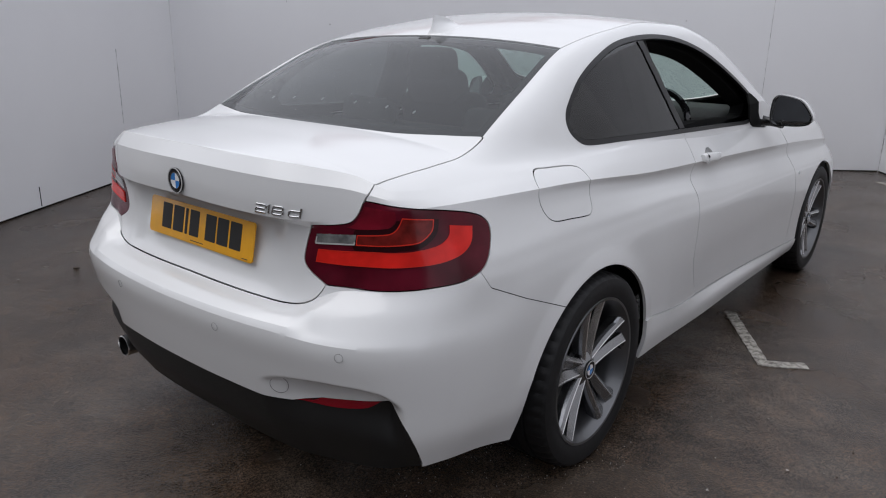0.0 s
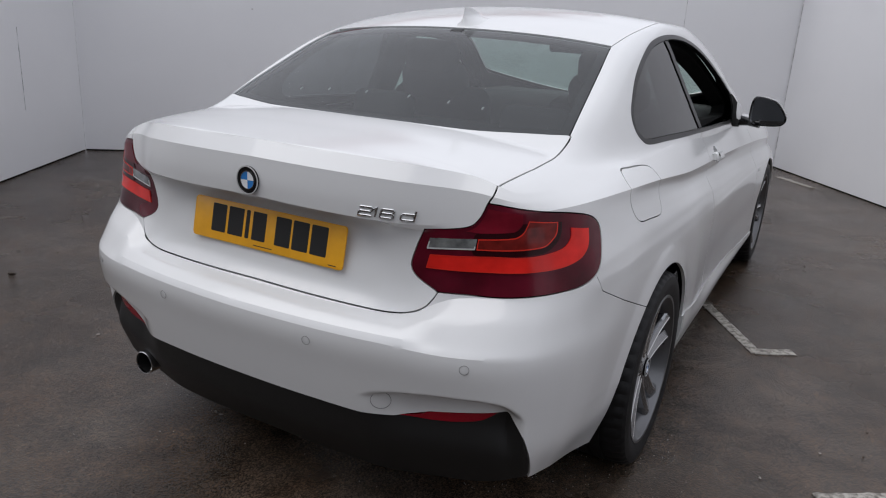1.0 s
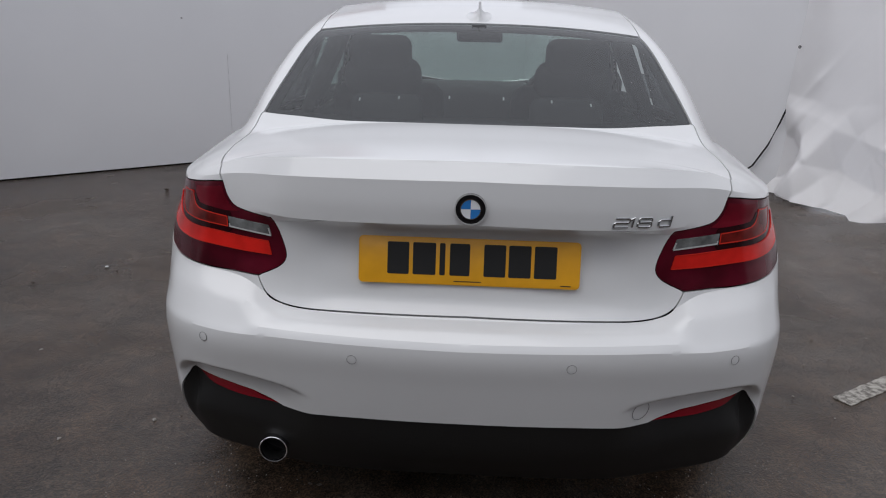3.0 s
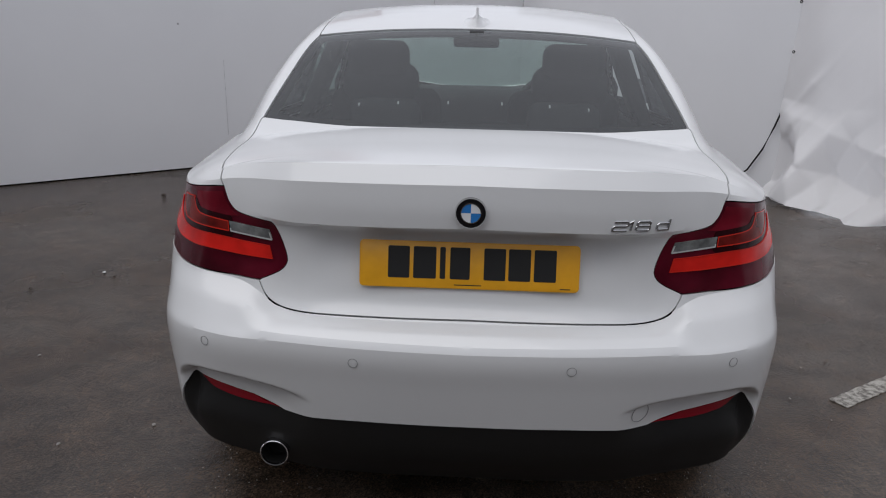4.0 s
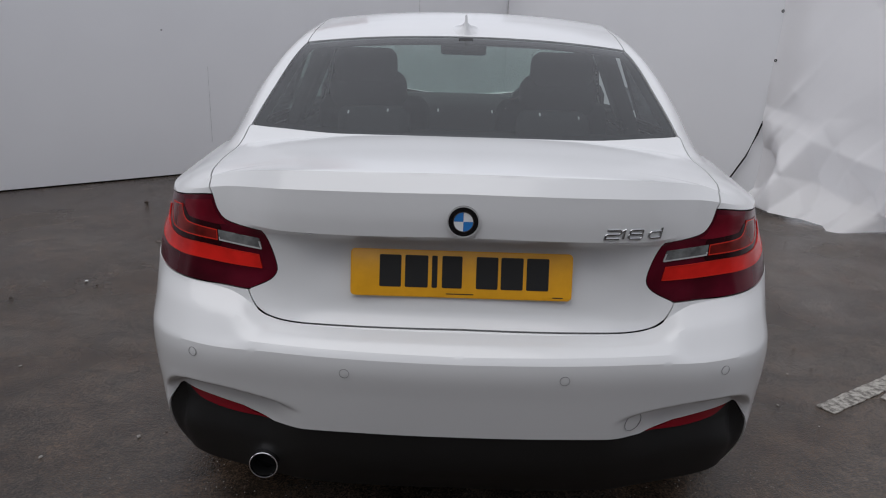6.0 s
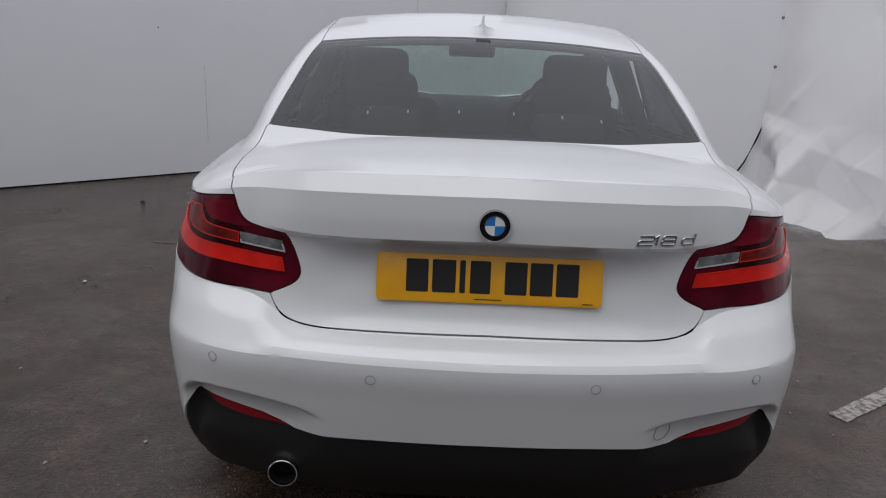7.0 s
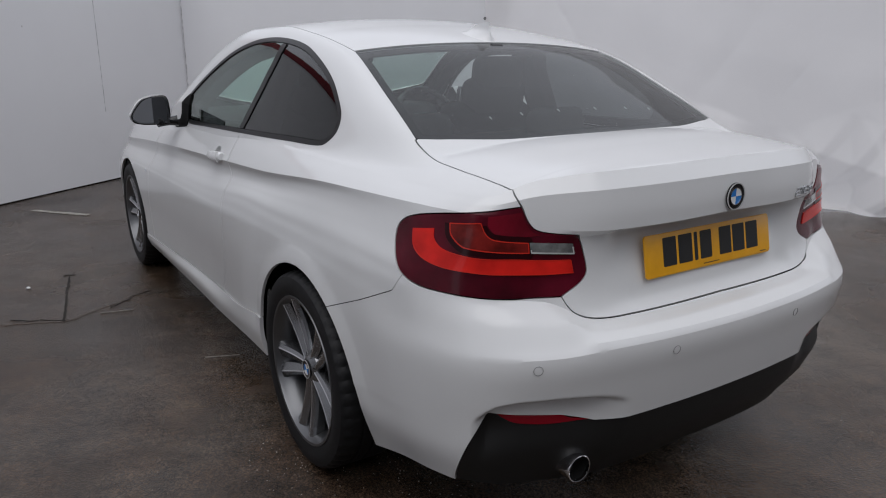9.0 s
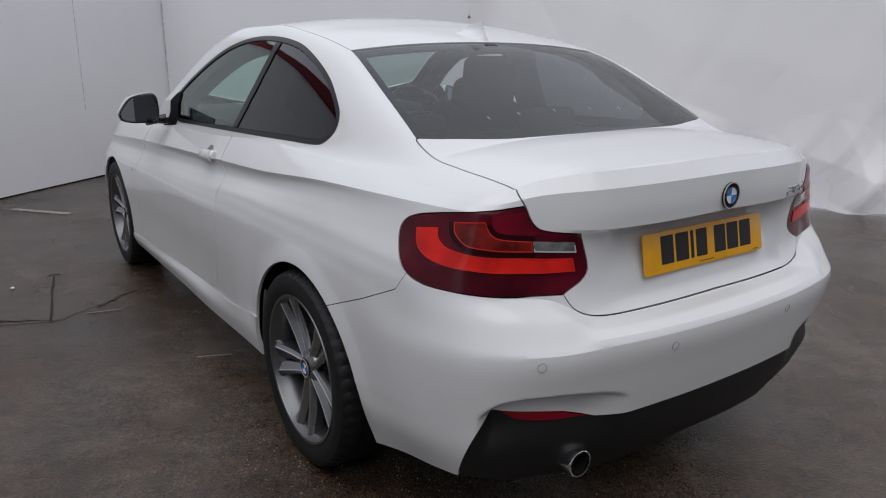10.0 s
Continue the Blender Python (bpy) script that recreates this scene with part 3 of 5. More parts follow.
def shrink(surf, by):
    v = surf[0].copy()
    v[:, :3] -= v[:, 3:6] * by
    return v, surf[1]


# ---- the car ----
car = thing("car", "white two-door coupe parked on the wet asphalt", "car")
panel("trunk_lid", [carve(FLANK, side_field(LID, 0, True, -0.0018)), carve(TOP, lid_top(1, -GAP), rear_glass(-1, -0.004), beyond(1, -0.25, -1))], PAINT, car, "white trunk lid with a sharp rear lip")
panel("rear_bumper", [carve(FLANK, beyond(1, 0.0, -1), side_field(LID, 0, False, 0.0015), side_field(LAMP, 0, False, GAP), side_field(np.array(APRON), 0, False, 0.0015), rear_seam(-1, -0.0013), arches())], PAINT, car, rim=0.022, sharp=20, soft_below=0.565)
panel("rear_apron", [carve(FLANK, beyond(1, -0.3, -1), side_field(np.array(APRON), 0, True, -0.001), side_field(REFL, 0, False, 0.001))], BLACK, car, "black plastic rear apron", lift=-0.004, rim=0.03)
panel("roof", [carve(TOP, roof_field(1, -0.002), rear_glass(-1, -0.003))], PAINT, car)
panel("rear_window", [carve(TOP, rear_glass(1, -0.001))], REARGLASS, car, "wet tinted rear window", lift=-0.003, rim=0.004)
panel("window_border", [carve(TOP, rear_glass(1, -0.002), lambda v: np.where(v[:, 1] < 0.6, np.maximum(0.030 - inside(v[:, :2], GLASS_REAR), v[:, 1] - 0.175 + 0.02), -1))], TRIM, car, "black printed border of the rear window", lift=-0.011, rim=0.002)
panel("windscreen", [carve(TOP, screen_field(1, -0.001))], SCREEN, car, lift=-0.003, rim=0.004, back=True)
panel("bonnet", [carve(TOP, beyond(1, 1.7), screen_field(-1, -0.003), lambda v: 0.70 - np.abs(v[:, 0]), lambda v: v[:, 1] - (2.08 - 0.36 * (v[:, 0] / 0.74) ** 2), beyond(2, 1.0, -1))], PAINT, car)
panel("front_bumper", [carve(FLANK, beyond(1, 3.06), arches())], PAINT, car)
for sign, name in ((1, "right"), (-1, "left")):
    quarter = [carve(FLANK, right(sign), beyond(1, 1.3, -1), side_field(LID, 0, False, 0.0036), side_field(LAMP, 0, False, GAP), rear_seam(1, -0.0013), arches(), skirt(1, -0.0015), door_side(-1, -GAP), *([side_field(FLAP_S, 1, False, 0.0015)] if sign > 0 else [])),
               carve(TOP, right(sign), lid_top(-1, -GAP), rear_glass(-1, -0.003), roof_field(-1, -0.0015), screen_field(-1, -0.003), dlo(-1, 0), lambda v: np.maximum(-np.minimum(v[:, 1] - door_rear(v[:, 2]), door_front(v[:, 2]) - v[:, 1]) - GAP, v[:, 2] - 1.0),
                     lambda v: np.maximum(2.02 - v[:, 1], v[:, 2] - 1.0))]
    panel("quarter_panel", quarter, PAINT, car)
    panel("side_skirt", [carve(FLANK, right(sign), beyond(1, 0.2), beyond(1, 2.5, -1), skirt(-1, -0.002), arches())], PAINT, car, "white side skirt standing proud of the door", lift=0.005, rim=0.014)
    door = panel("door", [carve(FLANK, right(sign), door_side(1, -GAP), skirt(1, -0.003), lambda v: np.hypot((v[:, 1] - CUP[0]) / CUP[2], (v[:, 2] - CUP[1]) / CUP[3]) - 1), carve(TOP, right(sign), door_side(1, -GAP), dlo(-1, 0), beyond(2, 1.0, -1))], PAINT, car)
    panel("front_wing", [carve(FLANK, right(sign), lambda v: v[:, 1] - door_front(v[:, 2]) - GAP, skirt(1, -0.0015), arches(), beyond(1, 3.06, -1)),
                         carve(TOP, right(sign), lambda v: v[:, 1] - door_front(v[:, 2]) - GAP, lambda v: np.abs(v[:, 0]) - 0.702, screen_field(-1, -0.003), beyond(2, 1.0, -1))], PAINT, car)
    lamp = panel("tail_lamp", [carve(FLANK, side_field(LAMP, sign, True, -0.001))], LENSDARK, car, "dark red tail lamp with light bars", lift=-0.001, rim=0.02)
    panel("reflector", [carve(FLANK, side_field(REFL, sign, True, 0))], REFLECT, car, "red rear reflector", lift=0.0, rim=0.02)
    # window surround, panes and pillar
    panel("window_trim", [carve(TOP, right(sign), beyond(2, 0.93), dlo(1, 0), dlo(-1, 0.016))], TRIM, car, "satin black window surround", lift=0.001)
    panel("mirror_base", [carve(surf, right(sign), lambda v: np.where(np.abs(v[:, 0]) > 0.4, inside(v[:, 1:3], BASE), -1)) for surf in (FLANK, TOP)], DARK, car, "black triangular base of the door mirror", lift=0.004, rim=0.008)
    pillar_y = lambda v: np.interp(v[:, 2], (.98, 1.32), (.775, .648)) - v[:, 1]
    panel("pillar_trim", [carve(TOP, right(sign), dlo(1, -0.019), lambda v: 0.022 - np.abs(pillar_y(v)))], TRIM, car, lift=0.0005)
    panel("quarter_glass", [carve(TOP, right(sign), dlo(1, -0.018), lambda v: pillar_y(v) - 0.02)], TINT, car, "dark tinted rear side window", lift=-0.003, rim=0.004, back=True)
    panel("door_seal", [carve(shrink(TOP, 0.045), right(sign), beyond(2, 0.985), beyond(1, 0.62), dlo(1, 0.03), dlo(-1, 0.034))], DARK, car, "dark inner frame of the door opening", rim=0.06)
    if sign < 0:
        panel("door_glass", [carve(TOP, right(sign), dlo(1, -0.018), lambda v: -pillar_y(v) - 0.02)], GREEN, car, "raised green-tinted door window", lift=-0.003, rim=0.004, back=True)
panel("fuel_flap", [carve(FLANK, side_field(FLAP_S, 1, True, -0.0015))], PAINT, car)


panel("inner_shell", [carve(shrink(FLANK, 0.026), arches(0.01), beyond(1, 2.95, -1)), carve(shrink(TOP, 0.026), beyond(1, 2.95, -1), rear_glass(-1, 0.008), screen_field(-1, 0.008), dlo(-1, 0.008))], DARK, car, "black inner body structure", rim=0)


# tail lamp graphics: outlines in arc length and height
REVERSE = np.array([(.516, .852), (.645, .862), (.640, .836), (.508, .825)])
GUIDE = rounded([(.648, .862), (.765, .873), (.795, .886), (.813, .912), (.912, .906), (.905, .878), (.875, .855), (.85, .849), (.78, .844), (.645, .836)], 4, (0, 3, 4, 9))
JAY = rounded([(.509, .778), (.60, .781), (.70, .788), (.82, .794), (.915, .801), (.978, .818), (1.013, .843), (1.025, .880), (.954, .889), (.950, .866), (.928, .847), (.895, .838), (.825, .830), (.70, .826), (.60, .817), (.518, .812)], 4, (0, 7, 8, 15))


def band(outline, sign, wide):
    return lambda v: np.where(v[:, 6] * sign > 0, wide / 2 - np.abs(inside(np.column_stack([np.abs(v[:, 6]), v[:, 2]]), outline) - wide / 2), -1)


def halo(outline, sign, wide):
    """A band outside an outline."""
    return lambda v: np.where(v[:, 6] * sign > 0, wide / 2 - np.abs(inside(np.column_stack([np.abs(v[:, 6]), v[:, 2]]), outline) + wide / 2), -1)


UPPER = rounded([(.585, .880), (.630, .905), (.655, .934), (.790, .926), (.790, .905), (.765, .886), (.70, .876)], 4, (2, 3))
_rows = np.where((FLANK_G[:, len(S_HALF) - 1 + 60, 2] > 0.66) & (FLANK_G[:, len(S_HALF) - 1 + 100, 2] < 0.965))[0]
LAMP_ZONE = {g: finer(FLANK_G, FLANK_S, slice(_rows[0], _rows[-1] + 1), np.where((S_ALL * g > 0.46) & (S_ALL * g < 1.10))[0], 5) for g in (1, -1)}
for lamp in [o for o in car.children if o.name.startswith("tail_lamp")]:
    sign = 1 if lamp.data.vertices[0].co.x > 0 else -1
    panel("upper_lens", [carve(LAMP_ZONE[sign], side_field(UPPER, sign), side_field(LAMP, sign, True, -0.008))], LENSUPPER, lamp, lift=0.0008, rim=0.002)
    panel("lens_shadow_line", [carve(LAMP_ZONE[sign], halo(GUIDE, sign, 0.013), lambda v: 0.905 - v[:, 2], side_field(JAY, sign, False))], LENSBLACK, lamp, "nearly black band between the light bars", lift=0.0010, rim=0.002)
    panel("light_bar", [carve(LAMP_ZONE[sign], side_field(JAY, sign))], LENSRED, lamp, "bright red light bar", lift=0.0015, rim=0.003)
    panel("light_bar_edge", [carve(LAMP_ZONE[sign], band(JAY, sign, 0.0018), lambda v: 0.84 - v[:, 2])], LENSEDGE, lamp, lift=0.0022, rim=0.003)
    panel("inner_lens", [carve(LAMP_ZONE[sign], side_field(GUIDE, sign))], LENSMID, lamp, lift=0.0012, rim=0.003)
    panel("light_guide", [carve(LAMP_ZONE[sign], band(GUIDE, sign, 0.0026))], LENSEDGE, lamp, "thin orange-red light guide", lift=0.0020, rim=0.003)
    panel("reversing_light", [carve(LAMP_ZONE[sign], side_field(REVERSE, sign))], LENSCLEAR, lamp, "silver reversing light", lift=0.0015, rim=0.003)
    panel("reversing_light_frame", [carve(LAMP_ZONE[sign], band(REVERSE, sign, 0.0034), lambda v: 0.8445 - v[:, 2])], LENSFRAME, lamp, lift=0.0022, rim=0.003)


GREYGAP = plain("panel_gap_grey", (0.20, 0.20, 0.20), 0.6)


# ---- badge, plate and small fittings at the tail ----
def disc(r, depth, m, steps=40, bevel=0.0):
    bm = bmesh.new()
    prism(bm, [(r * math.cos(a), r * math.sin(a)) for a in [2 * math.pi * k / steps for k in range(steps)]], depth, m, bevel)
    return bm


def ring(r0, r1, depth, m, steps=48):
    bm = bmesh.new()
    turn = m @ Matrix.Rotation(-math.pi / 2, 4, "Z")
    lathe(bm, [(r0, 0), (r0, depth), (r1, depth), (r1, 0)], steps, turn, True)
    return bm


def wedge(r, a0, a1, depth, m):
    bm = bmesh.new()
    prism(bm, [(0, 0)] + [(r * math.cos(a), r * math.sin(a)) for a in np.linspace(a0, a1, 12)], depth, m)
    return bm


def roundel(r, m, parent, flat=False):
    """A round badge; local -y faces out."""
    base = part("badge", disc(r, 0.003, m @ Matrix.Translation((0, -0.003, 0)), 48, 0.0008), GLOSS, parent, "round black badge with blue and white quarters", True)
    base = parent if flat else base
    part("badge_rim", ring(r * 0.93, r, 0.0015, m @ Matrix.Translation((0, -0.0045, 0))), LENSFRAME, base)
    part("badge_ring", ring(r * 0.60, r * 0.65, 0.001, m @ Matrix.Translation((0, -0.0042, 0))), CHROME, base)
    for k in range(4):
        part("badge_quarter", wedge(r * 0.60, k * math.pi / 2 + 0.01, (k + 1) * math.pi / 2 - 0.01, 0.0012, m @ Matrix.Translation((0, -0.0040, 0))), (WHITE, BLUE)[k % 2], base)
    return base


p, n = flank_at(0.0, 0.930)
roundel(0.0358, facing(p + n * 0.001, n), car)

# yellow plate with printed bars
plate_m = facing((0.0, -0.8095, 0.7865), (0, -0.98, 0.19))


def rounded_rect(w, h, r, steps=5):
    out = []
    for cx, cz, a in ((w / 2 - r, h / 2 - r, 0), (-w / 2 + r, h / 2 - r, 90), (-w / 2 + r, -h / 2 + r, 180), (w / 2 - r, -h / 2 + r, 270)):
        out += [(cx + r * math.cos(radians(a + 90 * k / steps)), cz + r * math.sin(radians(a + 90 * k / steps))) for k in range(steps + 1)]
    return out


bm = bmesh.new()
prism(bm, rounded_rect(0.52, 0.111, 0.010), 0.004, plate_m @ Matrix.Translation((0, -0.004, 0)), 0.0008)
number_plate = part("number_plate", bm, YELLOW, car, "yellow rear plate with black bars", True)
for x0, x1 in ((-.192, -.141), (-.132, -.078), (-.069, -.056), (-.045, .002), (.035, .086), (.093, .145), (.153, .205)):
    bm = bmesh.new()
    prism(bm, rounded_rect(x1 - x0, 0.076, 0.003, 2), 0.0006, plate_m @ Matrix.Translation(((x0 + x1) / 2, -0.0046, 0.005)))
    part("printed_bar", bm, INK, number_plate)
for x0, x1, z in ((-.035, .03, -.0465), (.215, .24, -.0485)):
    bm = bmesh.new()
    prism(bm, rounded_rect(x1 - x0, 0.0022, 0.001, 2), 0.0006, plate_m @ Matrix.Translation(((x0 + x1) / 2, -0.0046, z)))
    part("printed_bar", bm, INK, number_plate)


def ribbon(bm, points, wide, deep, m, closed=False):
    """A flat bar with mitred corners along points (x, z) in the local xz plane, its face at y = -deep."""
    n, rows = len(points), []
    pts = [Vector((x, z)) for x, z in points]
    for i, p in enumerate(pts):
        a = (p - pts[i - 1]).normalized() if i or closed else (pts[1] - p).normalized()
        b = (pts[(i + 1) % n] - p).normalized() if i < n - 1 or closed else a
        k = Vector((-(a.y + b.y), a.x + b.x)).normalized()
        k *= wide / 2 / max(0.5, k.dot(Vector((-a.y, a.x))))
        e = k * 0.55
        rows.append([bm.verts.new(m @ Vector((p.x + q.x, y, p.y + q.y))) for q, y in ((k, 0), (k, -deep * 0.6), (e, -deep), (-e, -deep), (-k, -deep * 0.6), (-k, 0))])
    for i in range(n if closed else n - 1):
        r, q = rows[i], rows[(i + 1) % n]
        for k in range(5):
            bm.faces.new((r[k], r[k + 1], q[k + 1], q[k]))
    if not closed:
        bm.faces.new(rows[0])
        bm.faces.new(rows[-1][::-1])


GLYPHS = {
    "2": [(((0, 1), (.9, 1), (1, .88), (1, .62), (.9, .5), (.1, .5), (0, .38), (0, 0), (1, 0)), False)],
    "1": [(((0, .82), (.75, 1), (.75, 0)), False)],
    "8": [(((.12, 1), (.88, 1), (.97, .88), (.97, .62), (.9, .52), (1, .4), (1, .12), (.9, 0), (.1, 0), (0, .12), (0, .4), (.1, .52), (.03, .62), (.03, .88)), True), (((.1, .52), (.9, .52)), False)],
    "d": [(((1, 1.12), (1, 0), (.12, 0), (0, .14), (0, .56), (.12, .70), (1, .70)), False)],
}
for text, x, wide in (("2", .333, .0335), ("1", .364, .009), ("8", .3955, .0325), ("d", .4435, .0315)):
    p, n = flank_at(arc(x, -.84), 0.8925)
    lean = Matrix.Identity(4)
    lean[0][2] = 0.22
    bm = bmesh.new()
    for path, closed in GLYPHS[text]:
        ribbon(bm, [((u - 0.5) * wide, v * 0.0205) for u, v in path], 0.0052, 0.0030, facing(p + n * 0.0008, Vector((n.x, n.y, 0))) @ lean, closed)
    part("model_letter", bm, SATIN, car, "chrome model lettering")

for s, z in ((arc(.243, -.93), .583), (-arc(.256, -.93), .583), (arc(.627, -.848), .585), (-arc(.632, -.848), .587)):
    p, n = flank_at(s, z)
    m = facing(p, n)
    sensor = part("parking_sensor", disc(0.0108, 0.004, m @ Matrix.Translation((0, -0.0006, 0)), 28, 0.0004), PAINT, car, "round parking sensor", True)
    part("sensor_ring", ring(0.0108, 0.0115, 0.001, m @ Matrix.Translation((0, -0.0005, 0)), 28), GREYGAP, sensor)

p, n = flank_at(arc(.425, -.88), .452)
part("towing_cover", ring(0.0245, 0.0257, 0.001, facing(p + n * 0.0006, n), 40), GREYGAP, car, "round towing eye cover")

# exhaust tip
bm = bmesh.new()
lathe(bm, [(0.0350, 0.0015), (0.0364, 0.0005), (0.0372, -0.003), (0.0364, -0.012), (0.0362, -0.20), (0.026, -0.20), (0.0325, -0.030), (0.0325, -0.004), (0.0335, 0.0008)], 64, Matrix.Translation((-0.480, -0.846, 0.278)) @ Matrix.Rotation(-math.pi / 2, 4, "Z"), True)
pipe = part("exhaust_pipe", bm, TIP, car, "polished steel exhaust tip", True)
bm = bmesh.new()
lathe(bm, [(0.0, -0.05), (0.0322, -0.05), (0.0322, -0.006)], 32, Matrix.Translation((-0.480, -0.846, 0.278)) @ Matrix.Rotation(-math.pi / 2, 4, "Z"))
part("exhaust_bore", bm, DARK, pipe)

# panes let daylight into the cabin
for ob in car.children:
    if ob.name.split(".")[0] in ("rear_window", "windscreen", "quarter_glass", "door_glass"):
        ob.visible_shadow = False


def water_drops(count):
    """Rain beads standing on the rear window, thickest at its left edge."""
    draw = np.random.default_rng(5)
    at = np.column_stack([draw.uniform(-0.62, 0.62, count * 3), draw.uniform(-0.40, 0.20, count * 3)])
    keep = (inside(at, GLASS_REAR) > 0.01) & (draw.random(len(at)) < 0.05 + 0.9 * np.clip((-0.28 - at[:, 0]) / 0.3, 0, 1))
    at = at[keep][:count]
    height = lambda p: upper_z(p[:, 0], p[:, 1], 0.75, 0.98)
    z = height(at)
    dx = (height(at + (0.002, 0)) - z) / 0.002
    dy = (height(at + (0, 0.002)) - z) / 0.002
    n = np.column_stack([-dx, -dy, np.ones(len(at))])
    n /= np.linalg.norm(n, axis=1)[:, None]
    u = np.column_stack([np.ones(len(at)), np.zeros(len(at)), dx])
    u /= np.linalg.norm(u, axis=1)[:, None]
    w = np.cross(n, u)
    base = np.column_stack([at, z]) - n * 0.0028
    r = (0.0007 + 0.0010 * draw.random(len(at)) ** 2)[:, None]
    verts, faces = [], []
    rings = ((1.0, 0.0), (0.8, 0.38))
    for k in range(len(at)):
        o = len(verts)
        for q, h in rings:
            verts += [base[k] + r[k] * (q * (u[k] * math.cos(a) + w[k] * math.sin(a)) + n[k] * h) for a in (0, 1.047, 2.094, 3.142, 4.189, 5.236)]
        verts.append(base[k] + n[k] * r[k] * 0.55)
        faces += [(o + i, o + (i + 1) % 6, o + 6 + (i + 1) % 6, o + 6 + i) for i in range(6)] + [(o + 6 + i, o + 6 + (i + 1) % 6, o + 12) for i in range(6)]
    drops = mesh_object("rain_film", verts, faces, WATER, car)
    tagged(drops, "fine raindrops on the rear window", kind="stuff")
    drops.visible_shadow = False


water_drops(2600)

# small pale clips on the inside of the rear window
for x in (-.344, -.227, -.078, .081, .222, .337):
    y = -.271
    z = float(upper_z(np.array([x]), np.array([y]), 0.75, 0.98)[0])
    bm = bmesh.new()
    box(bm, (0.005, 0.003, 0.014), Matrix.Translation((x, y + 0.008, z - 0.008)) @ Matrix.Rotation(radians(-62), 4, "X"), 0.001)
    part("window_clip", bm, WHITE, car, "tiny pale clip behind the rear window")

# roof aerial: a fin
bm = bmesh.new()
loops = []
for k in range(12):
    t = (0, 0.03, 0.07, 0.12, 0.18, 0.26, 0.36, 0.48, 0.62, 0.78, 0.93, 1.0)[k]
    rear, front = 0.198 + 0.018 * t ** 0.6, 0.455 - 0.130 * t ** 1.1
    half = 0.051 * max(0, 1 - t / 0.66) ** 1.6 + 0.0085 - 0.003 * t
    loop = []
    for q in range(24):
        a = 2 * math.pi * q / 24
        y = (rear + front) / 2 + (front - rear) / 2 * math.cos(a)
        x = half * math.sin(a) * (0.62 + 0.38 * math.sin(a / 2))
        low = float(upper_z(np.array([x]), np.array([y]), 0.75, 0.98)[0]) - 0.002
        loop.append(bm.verts.new((x, y, low + (1.397 - 0.05 * (y - 0.22) - 1.2 * (y - 0.235) ** 2 - low) * t)))
    loops.append(loop)
for a, b in zip(loops, loops[1:]):
    for q in range(24):
        bm.faces.new((a[q], a[(q + 1) % 24], b[(q + 1) % 24], b[q]))
bm.faces.new(loops[-1])
part("aerial_fin", bm, PAINT, car, "white roof aerial fin", True, 60)
bm = bmesh.new()
box(bm, (0.05, 0.02, 0.012), Matrix.Translation((0, 0.170, 1.312)) @ Matrix.Rotation(0.45, 4, "X"), 0.003)
part("brake_light_housing", bm, TRIM, car)


